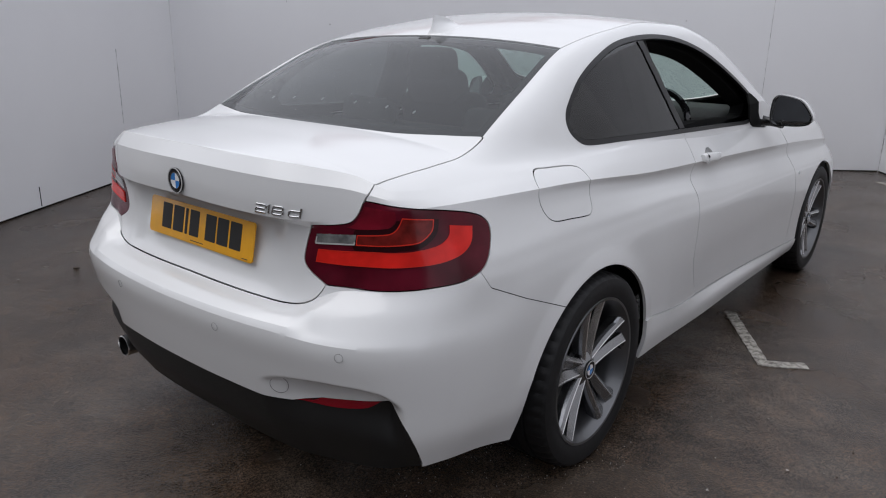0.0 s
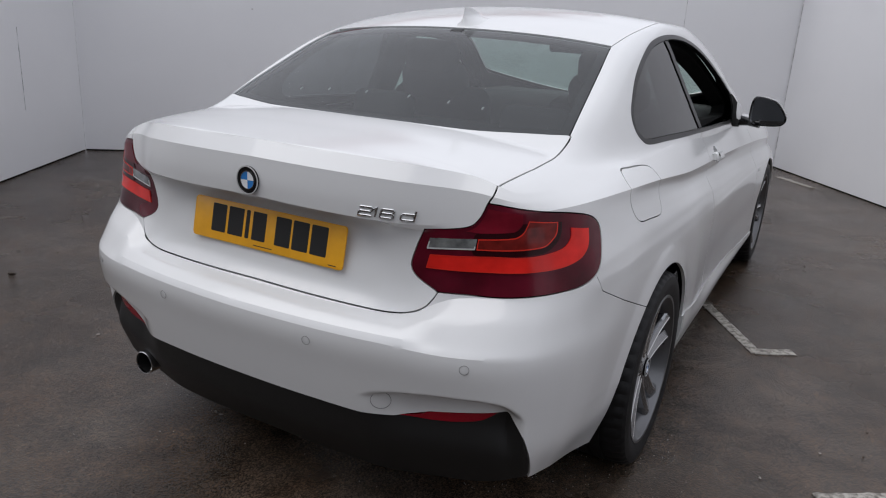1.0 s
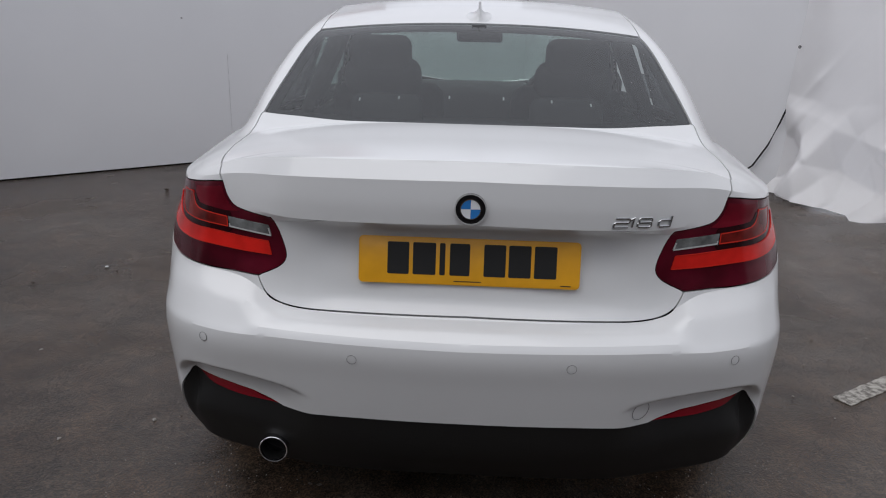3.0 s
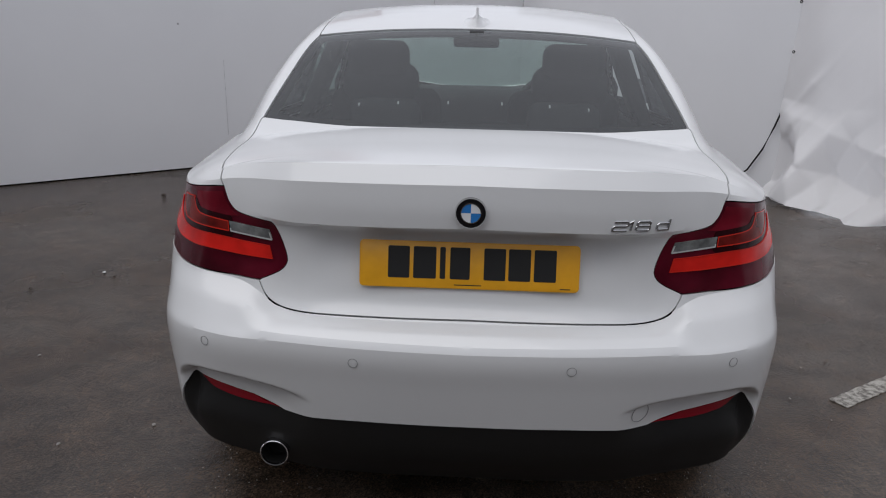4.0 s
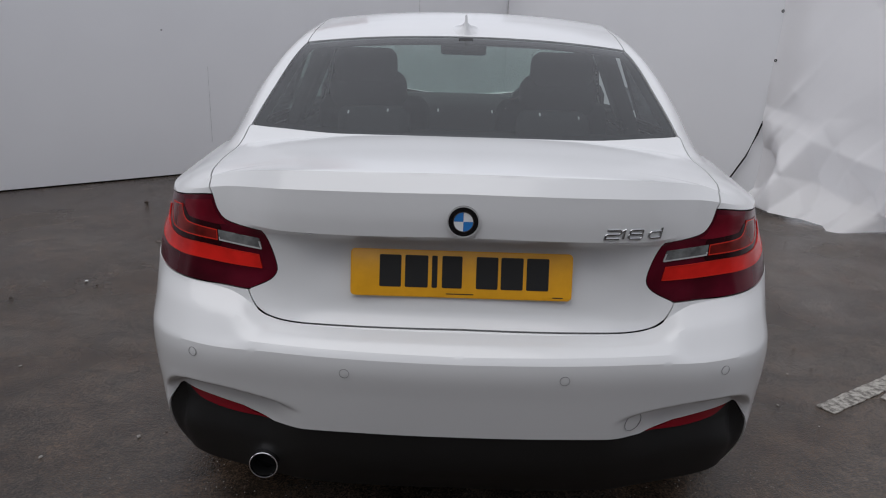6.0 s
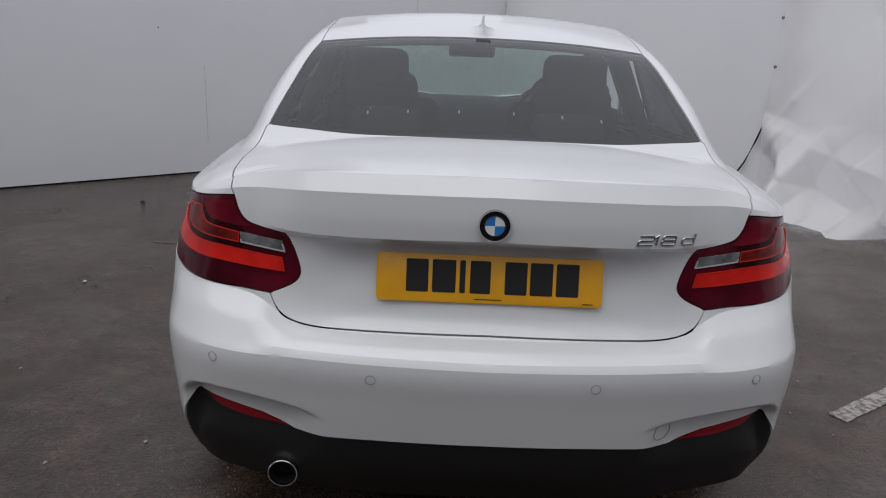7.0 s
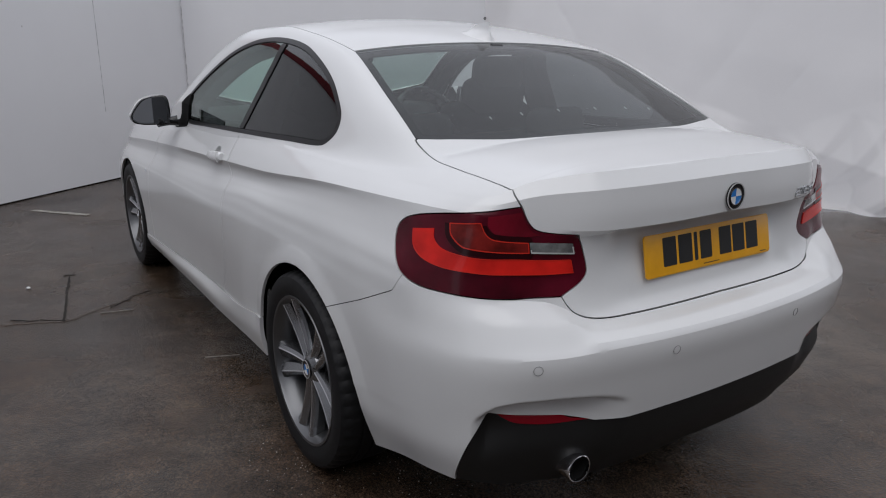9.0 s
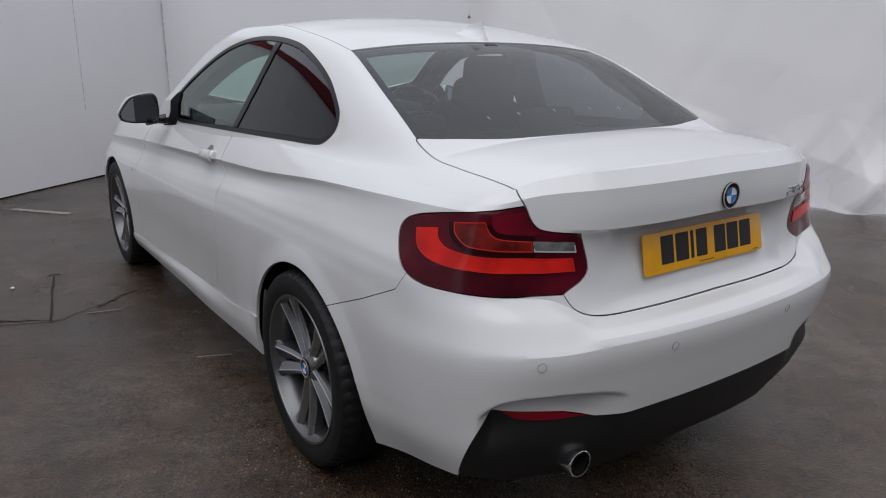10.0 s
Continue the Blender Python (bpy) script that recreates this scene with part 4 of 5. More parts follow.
# ---- wheels ----
def wheel(parent_name):
    top = thing(parent_name, "", "")
    bm = bmesh.new()
    steps, rings = 200, []
    prof = [(.232, .094), (.243, .106), (.262, .1125), (.285, .1135), (.302, .109), (.3105, .101), (.3155, .086), (.3175, .074), (.3175, .048), (.311, .046), (.311, .038), (.318, .036), (.318, .006), (.311, .004), (.311, -.004), (.318, -.006), (.318, -.036), (.311, -.038), (.311, -.046), (.3175, -.048), (.3175, -.074), (.3105, -.101), (.285, -.1135), (.243, -.106), (.232, -.094)]
    for i in range(steps):
        a = 2 * math.pi * i / steps
        ring_v = []
        for k, (r, h) in enumerate(prof):
            if k in (5, 6, 7) and i % 4 == 0:
                r -= 0.0045
            ring_v.append(bm.verts.new((h, r * math.cos(a), r * math.sin(a))))
        rings.append(ring_v)
    for i in range(steps):
        a, b = rings[i], rings[(i + 1) % steps]
        for k in range(len(prof)):
            q = (k + 1) % len(prof)
            bm.faces.new((a[k], a[q], b[q], b[k]))
    part("tyre", bm, RUBBER, top, "black low-profile tyre", True, 28)
    bm = bmesh.new()
    lathe(bm, [(.2335, .096), (.2425, .104), (.2405, .1085), (.233, .107), (.2295, .098), (.221, .086), (.214, .05), (.198, -.06), (.21, -.10), (.2335, -.10)], 96, None, True)
    rim = part("rim", bm, BARREL, top, "grey alloy rim with five twin spokes", True)
    for k in range(5):
        turn = Matrix.Rotation(2 * math.pi * k / 5, 4, "X")
        for side in (-1, 1):
            # an arm: slot wall, inner slope, crest, outer slope, outer wall
            bm = bmesh.new()
            sections = []
            for t in np.linspace(0, 1, 11):
                r = 0.034 + (0.2275 - 0.034) * t
                slot = 0.0022 + 0.0080 * t ** 2
                crest = 0.0170 + 0.0250 * t
                outer = 0.0300 + 0.0310 * t + 0.012 * max(0, t - 0.8) / 0.2
                face = 0.078 + 0.020 * t - 0.004 * math.sin(t * math.pi)
                drop = 0.003 + 0.010 * math.sin(min(1, t * 1.15) * math.pi) ** 0.8
                pts = [(face - 0.045, slot), (face - 0.010 - drop * 0.4, slot), (face - 0.0014, crest - 0.0026), (face, crest), (face - 0.0018, crest + 0.0034), (face - 0.004 - drop * 0.45, outer * 0.93), (face - 0.012 - drop * 0.6, outer), (face - 0.045, outer * 0.97)]
                sections.append([bm.verts.new((h, side * w, r)) for h, w in pts])
            for p, q in zip(sections, sections[1:]):
                for i in range(8):
                    bm.faces.new((p[i], p[(i + 1) % 8], q[(i + 1) % 8], q[i])).material_index = 1 if i in (2, 3) else 0
            bm.faces.new(sections[0])
            bm.faces.new(sections[-1][::-1])
            bmesh.ops.transform(bm, matrix=turn, verts=bm.verts)
            part("spoke", bm, RIM, top, "", True, 14).data.materials.append(RIMCUT)
        # floor of the slot between the two arms
        bm = bmesh.new()
        prism(bm, [(-0.004, 0.05), (0.004, 0.05), (0.012, 0.15), (-0.012, 0.15)], 0.014, turn @ Matrix.Translation((0.056, 0, 0)) @ Matrix.Rotation(math.pi / 2, 4, "Z"))
        part("spoke_web", bm, RIM, top)
    bm = bmesh.new()
    lathe(bm, [(0.0, .082), (.030, .082), (.034, .080), (.056, .070), (.062, .055), (.062, .03), (0, .03)], 48)
    part("hub", bm, RIM, top, "", True)
    out = Matrix.Rotation(math.pi / 2, 4, "Z")
    roundel(0.030, Matrix.Translation((.083, 0, 0)) @ out, top, True)
    for k in range(5):
        a = 2 * math.pi * (k + 0.5) / 5
        bm = bmesh.new()
        lathe(bm, [(0, .070), (.008, .070), (.0095, .066), (.0095, .05), (0, .05)], 12, Matrix.Translation((0, -.056 * math.sin(a), .056 * math.cos(a))))
        part("wheel_bolt", bm, GLOSS, top, "", True)
    bm = bmesh.new()
    lathe(bm, [(.08, .012), (.155, .012), (.155, -.012), (.08, -.012)], 64, None, True)
    part("brake_disc", bm, DISC, top, "", True)
    bm = bmesh.new()
    lathe(bm, [(0, -.02), (.20, -.02)], 48)
    part("brake_backing", bm, DARK, top)
    bm = bmesh.new()
    box(bm, (.06, .05, .12), Matrix.Translation((.01, .13, .02)), .012)
    part("brake_caliper", bm, DARK, top)
    bm = bmesh.new()
    tube(bm, [(.060, .212, .006), (.092, .203, .008)], .0035, 8)
    part("valve", bm, TRIM, top)
    return top


first = wheel("wheel")
places = [(0.772, 0.0, 0), (0.765, AXLE_F, -0.5), (-0.772, 0.0, 0.52), (-0.765, AXLE_F, 0.25)]
wheels = [first] + [copy_thing(first, Matrix()) for _ in places[1:]]
for ob, (x, y, turn) in zip(wheels, places):
    ob.matrix_basis = Matrix.Translation((x, y, 0.3165)) @ Matrix.Rotation(math.pi if x < 0 else 0, 4, "Z") @ Matrix.Rotation(turn, 4, "X")
    ob.parent = car
    for key in ("label", "category"):
        if key in ob:
            del ob[key]
for x in (0.53, -0.53):
    for y in (0.0, AXLE_F):
        bm = bmesh.new()
        w = 0.25 if x > 0 else -0.25
        lathe(bm, [(0.0, 0), (0.366, 0), (0.366, w)], 56, Matrix.Translation((x, y, HUB_Z)))
        bmesh.ops.bisect_plane(bm, geom=bm.verts[:] + bm.edges[:] + bm.faces[:], plane_co=(0, 0, 0.2), plane_no=(0, 0, 1), clear_inner=True)
        part("wheel_arch_liner", bm, DARK, car, "", True)
bm = bmesh.new()
box(bm, (1.02, 3.75, 0.10), Matrix.Translation((0, 1.22, 0.235)), 0.02)
part("underbody", bm, DARK, car)


# ---- door mirrors and handles ----
def door_mirror(sign):
    outline = rounded([(.842, .964), (.838, 1.062), (.858, 1.090), (.938, 1.072), (.974, 1.034), (.997, .986), (.978, .956), (.912, .950)], 5)
    centre = outline.mean(0)

    def loop(bm, scale, push, lift=0.0, toe=0.55):
        return [bm.verts.new((sign * (centre[0] + (x - centre[0]) * scale), 1.655 + (centre[0] - .86) * 0.55 + (x - centre[0]) * toe + push, centre[1] + (z - centre[1]) * scale + lift)) for x, z in outline]

    def bridge(bm, loops, cap):
        for a, b in zip(loops, loops[1:]):
            for k in range(len(a)):
                bm.faces.new((a[k], a[(k + 1) % len(a)], b[(k + 1) % len(a)], b[k]))
        if cap:
            bm.faces.new(loops[-1])
    bm = bmesh.new()
    bridge(bm, [loop(bm, .90, .055), loop(bm, .93, .001), loop(bm, 1.0, .003), loop(bm, 1.015, .022)], False)
    body = part("door_mirror", bm, GLOSS, car, "black-framed door mirror with a white cap", True)
    bm = bmesh.new()
    bridge(bm, [loop(bm, 1.016, .022), loop(bm, 1.0, .055, .002), loop(bm, .92, .085, .004), loop(bm, .72, .108, .006), loop(bm, .35, .120, .006)], True)
    part("mirror_cap", bm, PAINT, body, "white mirror cap", True, 60)
    bm = bmesh.new()
    bm.faces.new(loop(bm, .905, .020, 0.0, 0.36))
    part("mirror_glass", bm, MIRROR, body, "mirror glass")
    bm = bmesh.new()
    tube(bm, [(sign * .79, 1.70, .965), (sign * .83, 1.71, .962), (sign * .885, 1.70, .958)], [.026, .020, .022], 12)
    part("mirror_foot", bm, GLOSS, body, "", True)
    bm = bmesh.new()
    tube(bm, [(sign * .972, 1.735, .985), (sign * .992, 1.75, .982), (sign * .994, 1.78, .982)], [.004, .007, .004], 8)
    part("indicator_strip", bm, CHROME, body)


def door_handle(sign):
    """A pull bar over a hollow cup, with a fixed end piece behind."""
    def at(y, z, off):
        p, n = flank_at(sign * arc(.876, y), z)
        return p + n * off
    bm = bmesh.new()
    loops = []
    for t in np.linspace(0, 1, 25):
        y, z = .872 + .218 * t, .885 - .013 * t
        rise = 0.004 + 0.020 * min(1, t * 9) ** 0.5 * min(1, (1 - t) * 3.0) ** 0.7
        half = 0.0145 * min(1, 0.55 + t * 6) - 0.004 * t - 0.005 * max(0, t - 0.85) / 0.15
        thick = 0.013 if 0.18 < t < 0.80 else 0.035
        shape = [(-half, rise - thick), (-half, rise - 0.006), (-half * 0.55, rise - 0.001), (half * 0.55, rise), (half, rise - 0.006), (half, rise - thick)]
        loops.append([bm.verts.new(at(y, z + h, max(off, -0.004))) for h, off in shape])
    for a, b in zip(loops, loops[1:]):
        for q in range(6):
            bm.faces.new((a[q], a[(q + 1) % 6], b[(q + 1) % 6], b[q]))
    bm.faces.new(loops[0])
    bm.faces.new(loops[-1][::-1])
    handle = part("door_handle", bm, PAINT, car, "white pull handle over a hollow cup", True, 50)
    if sign > 0:
        p, n = flank_at(arc(.876, .905), .883)
        part("key_cylinder", disc(.006, .003, facing(p + n * 0.0250, n), 16), TRIM, handle)
    bm = bmesh.new()
    loops = []
    for k in range(7):
        a = k / 6 * math.pi / 2
        loops.append([bm.verts.new(at(CUP[0] + CUP[2] * 1.01 * math.cos(a) * math.cos(q), CUP[1] + CUP[3] * 1.01 * math.cos(a) * math.sin(q), -0.024 * math.sin(a))) for q in [2 * math.pi * i / 36 for i in range(36)]] if k < 6 else [bm.verts.new(at(CUP[0], CUP[1], -0.024))])
    for a, b in zip(loops[:-2], loops[1:-1]):
        for q in range(36):
            bm.faces.new((a[q], a[(q + 1) % 36], b[(q + 1) % 36], b[q]))
    for q in range(36):
        bm.faces.new((loops[-2][q], loops[-2][(q + 1) % 36], loops[-1][0]))
    part("handle_cup", bm, PAINT, handle, "", True, 80)


for sign in (1, -1):
    door_mirror(sign)
    door_handle(sign)
    p, n = flank_at(sign * arc(.874, 2.23), .655)
    part("wing_badge", disc(.010, .003, facing(p + n * 0.002, n) @ Matrix.Diagonal((1.5, 1, .8, 1)), 16), CHROME, car, "small chrome wing badge")

# ---- cabin ----
bm = bmesh.new()
box(bm, (1.30, 2.3, 0.06), Matrix.Translation((0, 0.95, 0.36)))
part("cabin_floor", bm, SEAT, car)
bm = bmesh.new()
box(bm, (1.16, 0.42, 0.04), Matrix.Translation((0, -0.08, 0.975)), 0.015)
part("parcel_shelf", bm, SEAT, car, "dark parcel shelf")
bm = bmesh.new()
box(bm, (1.22, 0.20, 0.50), Matrix.Translation((0, 0.24, 0.74)) @ Matrix.Rotation(-0.25, 4, "X"), 0.06, 3)
for x in (-0.32, 0.32):
    box(bm, (0.26, 0.10, 0.16), Matrix.Translation((x, 0.19, 1.00)) @ Matrix.Rotation(-0.2, 4, "X"), 0.04, 3)
part("rear_bench", bm, SEAT, car, "dark rear bench", True)
for x in (-0.385, 0.385):
    bm = bmesh.new()
    box(bm, (0.52, 0.52, 0.16), Matrix.Translation((x, 1.05, 0.50)), 0.05, 3)
    part("seat_cushion", bm, SEAT, car, "", True)
    bm = bmesh.new()
    box(bm, (0.48, 0.15, 0.56), Matrix.Translation((x, 0.80, 0.80)) @ Matrix.Rotation(0.22, 4, "X"), 0.065, 4)
    box(bm, (0.33, 0.13, 0.22), Matrix.Translation((x * 1.05, 0.735, 1.07)) @ Matrix.Rotation(0.22, 4, "X"), 0.06, 4)
    back = part("seat_back", bm, SEAT, car, "dark front seat back", True)
    bm = bmesh.new()
    box(bm, (0.265, 0.10, 0.18), Matrix.Translation((x * 1.07, 0.705, 1.183)) @ Matrix.Rotation(0.15, 4, "X"), 0.045, 4)
    part("headrest", bm, SEAT, back, "", True)
bm = bmesh.new()
box(bm, (1.36, 0.42, 0.34), Matrix.Translation((0, 1.78, 0.84)), 0.08, 4)
part("dashboard", bm, SEAT, car, "", True)
bm = bmesh.new()
wheel_m = Matrix.Translation((0.40, 1.30, 0.93)) @ Matrix.Rotation(radians(-24), 4, "X")
tube(bm, [wheel_m @ Vector((0.185 * math.cos(a), 0, 0.185 * math.sin(a))) for a in [2 * math.pi * k / 40 for k in range(40)]], 0.016, 8, True)
for a in (0, math.pi, -math.pi / 2):
    tube(bm, [wheel_m @ Vector((0.04 * math.cos(a), 0.02, 0.04 * math.sin(a))), wheel_m @ Vector((0.18 * math.cos(a), 0, 0.18 * math.sin(a)))], 0.016, 8)
box(bm, (0.13, 0.06, 0.12), wheel_m @ Matrix.Translation((0, 0.02, 0)), 0.025, 3)
part("steering_wheel", bm, GLOSS, car, "black steering wheel", True)
bm = bmesh.new()
box(bm, (0.23, 0.035, 0.065), Matrix.Translation((0.0, 1.36, 1.27)), 0.016, 3)
tube(bm, [(0, 1.37, 1.29), (0, 1.36, 1.36)], 0.012, 8)
part("inner_mirror", bm, GLOSS, car, "black interior mirror", True)
for side in (-1, 1):
    bm = bmesh.new()
    box(bm, (0.06, 0.17, 0.46), Matrix.Translation((side * 0.645, 0.70, 1.12)) @ Matrix.Rotation(side * -0.41, 4, "Y"), 0.02, 3)
    part("pillar_lining", bm, SEAT, car, "dark inner lining of the door pillar", True)
for x in (-0.745, 0.745):
    bm = bmesh.new()
    box(bm, (0.05, 1.9, 0.55), Matrix.Translation((x * 0.985, 1.05, 0.66)), 0.02)
    part("door_lining", bm, SEAT, car)


# ---- ground and walls ----
def wet_asphalt():
    mat, nodes, links, p = node_material("wet_asphalt")
    coord = nodes.new("ShaderNodeTexCoord")

    def noise_tex(scale, detail=5, rough=0.6):
        t = nodes.new("ShaderNodeTexNoise")
        t.inputs["Scale"].default_value, t.inputs["Detail"].default_value, t.inputs["Roughness"].default_value = scale, detail, rough
        links.new(coord.outputs["Object"], t.inputs["Vector"])
        return t

    def ramp(src, stops):
        r = nodes.new("ShaderNodeValToRGB")
        for k, (at, colour) in enumerate(stops):
            e = r.color_ramp.elements[k] if k < 2 else r.color_ramp.elements.new(at)
            e.position, e.color = at, (*colour, 1)
        links.new(src, r.inputs["Fac"])
        return r
    patches = noise_tex(0.9, 6, 0.65)
    stones = nodes.new("ShaderNodeTexVoronoi")
    stones.inputs["Scale"].default_value = 215
    links.new(coord.outputs["Object"], stones.inputs["Vector"])
    base = ramp(patches.outputs["Fac"], [(0.34, (0.031, 0.0225, 0.0165)), (0.50, (0.052, 0.040, 0.031)), (0.70, (0.075, 0.062, 0.051))])
    rust = ramp(noise_tex(2.6, 8, 0.7).outputs["Fac"], [(0.44, (1.0, 1.0, 1.0)), (0.68, (1.18, 1.0, 0.85))])
    tint = nodes.new("ShaderNodeMix")
    tint.data_type, tint.blend_type = "RGBA", "MULTIPLY"
    tint.inputs["Factor"].default_value = 1.0
    links.new(base.outputs["Color"], tint.inputs["A"])
    links.new(rust.outputs["Color"], tint.inputs["B"])
    speck = ramp(stones.outputs["Color"], [(0.35, (0.5, 0.5, 0.5)), (0.95, (2.2, 2.0, 1.8))])
    mix = nodes.new("ShaderNodeMix")
    mix.data_type, mix.blend_type = "RGBA", "MULTIPLY"
    mix.inputs["Factor"].default_value = 0.8
    links.new(tint.outputs["Result"], mix.inputs["A"])
    links.new(speck.outputs["Color"], mix.inputs["B"])
    blot = ramp(noise_tex(7.5, 6, 0.7).outputs["Fac"], [(0.36, (0.55, 0.53, 0.51)), (0.62, (1.22, 1.22, 1.22))])
    mottle = nodes.new("ShaderNodeMix")
    mottle.data_type, mottle.blend_type = "RGBA", "MULTIPLY"
    mottle.inputs["Factor"].default_value = 0.8
    links.new(mix.outputs["Result"], mottle.inputs["A"])
    links.new(blot.outputs["Color"], mottle.inputs["B"])
    links.new(mottle.outputs["Result"], p.inputs["Base Color"])
    wet = ramp(noise_tex(1.4, 4, 0.55).outputs["Fac"], [(0.36, (0.08, 0.08, 0.08)), (0.64, (0.32, 0.32, 0.32))])
    links.new(wet.outputs["Color"], p.inputs["Roughness"])
    p.inputs["Specular IOR Level"].default_value = 0.42
    bump = nodes.new("ShaderNodeBump")
    bump.inputs["Strength"].default_value, bump.inputs["Distance"].default_value = 0.45, 0.003
    links.new(stones.outputs["Distance"], bump.inputs["Height"])
    links.new(bump.outputs["Normal"], p.inputs["Normal"])
    return mat


def painted_sheet():
    mat, nodes, links, p = node_material("white_painted_sheet")
    coord = nodes.new("ShaderNodeTexCoord")
    t = nodes.new("ShaderNodeTexNoise")
    t.inputs["Scale"].default_value, t.inputs["Detail"].default_value = 0.8, 7
    r = nodes.new("ShaderNodeValToRGB")
    r.color_ramp.elements[0].position, r.color_ramp.elements[1].position = 0.3, 0.75
    r.color_ramp.elements[0].color, r.color_ramp.elements[1].color = (0.75, 0.75, 0.765, 1), (0.80, 0.80, 0.81, 1)
    links.new(coord.outputs["Object"], t.inputs["Vector"])
    links.new(t.outputs["Fac"], r.inputs["Fac"])
    links.new(r.outputs["Color"], p.inputs["Base Color"])
    p.inputs["Roughness"].default_value = 0.55
    return mat


ASPHALT, SHEET = wet_asphalt(), painted_sheet()
bm = bmesh.new()
bmesh.ops.create_grid(bm, x_segments=2, y_segments=2, size=400)
tagged(part("ground", bm, ASPHALT), "dark wet asphalt yard", "ground", kind="structure")

CORNER_L, CORNER_R = Vector((-5.15, 2.194, 0)), Vector((0.56, 6.945, 0))
END_L, END_R = Vector((-2.85, -1.40, 0)), Vector((5.93, -1.0, 0))
WALL_H = 2.68


def wall(name, a, b, label, high=WALL_H):
    d = (b - a)
    length, angle = d.length, math.atan2(d.y, d.x)
    bm = bmesh.new()
    box(bm, (length, 0.12, high), Matrix.Translation((length / 2, 0.06, high / 2 + 0.012)))
    ob = tagged(part(name, bm, SHEET, None), label, "wall", kind="structure")
    ob.matrix_world = Matrix.Translation(a) @ Matrix.Rotation(angle, 4, "Z")
    return ob


wall("wall_north", CORNER_L, CORNER_R, "white painted sheet wall")
wall("wall_east", CORNER_R, CORNER_R + (END_R - CORNER_R).normalized() * 3.99, "white painted sheet wall beside a hanging tarpaulin", 3.3)
wall("wall_west", END_L, CORNER_L, "white painted sheet wall")

# unseen dark wall across the yard, behind the viewer, and the red coping on the north wall
# the wall is added to keep sky light and reflections off the tail
BLOCKER = plain("dark_light_blocker", (0.16, 0.16, 0.165), 0.7, noise_scale=1.5, vary=0.2)
bm = bmesh.new()
box(bm, (26, 0.3, 4.0), Matrix.Translation((0, -7.2, 2.0)))
tagged(part("unseen_wall_south", bm, BLOCKER), "unseen dark wall added across the yard to hold back light", "wall", kind="structure")
REDM = plain("red_coping", (0.24, 0.02, 0.028), 0.5)
d = CORNER_R - CORNER_L
bm = bmesh.new()
box(bm, (3.9, 0.16, 0.20), Matrix.Translation((3.25, 0.06, 0.10)), 0.01)
cope = tagged(part("trim", bm, REDM), "red coping along the wall top", "coping", kind="structure")
cope.matrix_world = Matrix.Translation(CORNER_L + Vector((0, 0, WALL_H + 0.014))) @ Matrix.Rotation(math.atan2(d.y, d.x), 4, "Z")


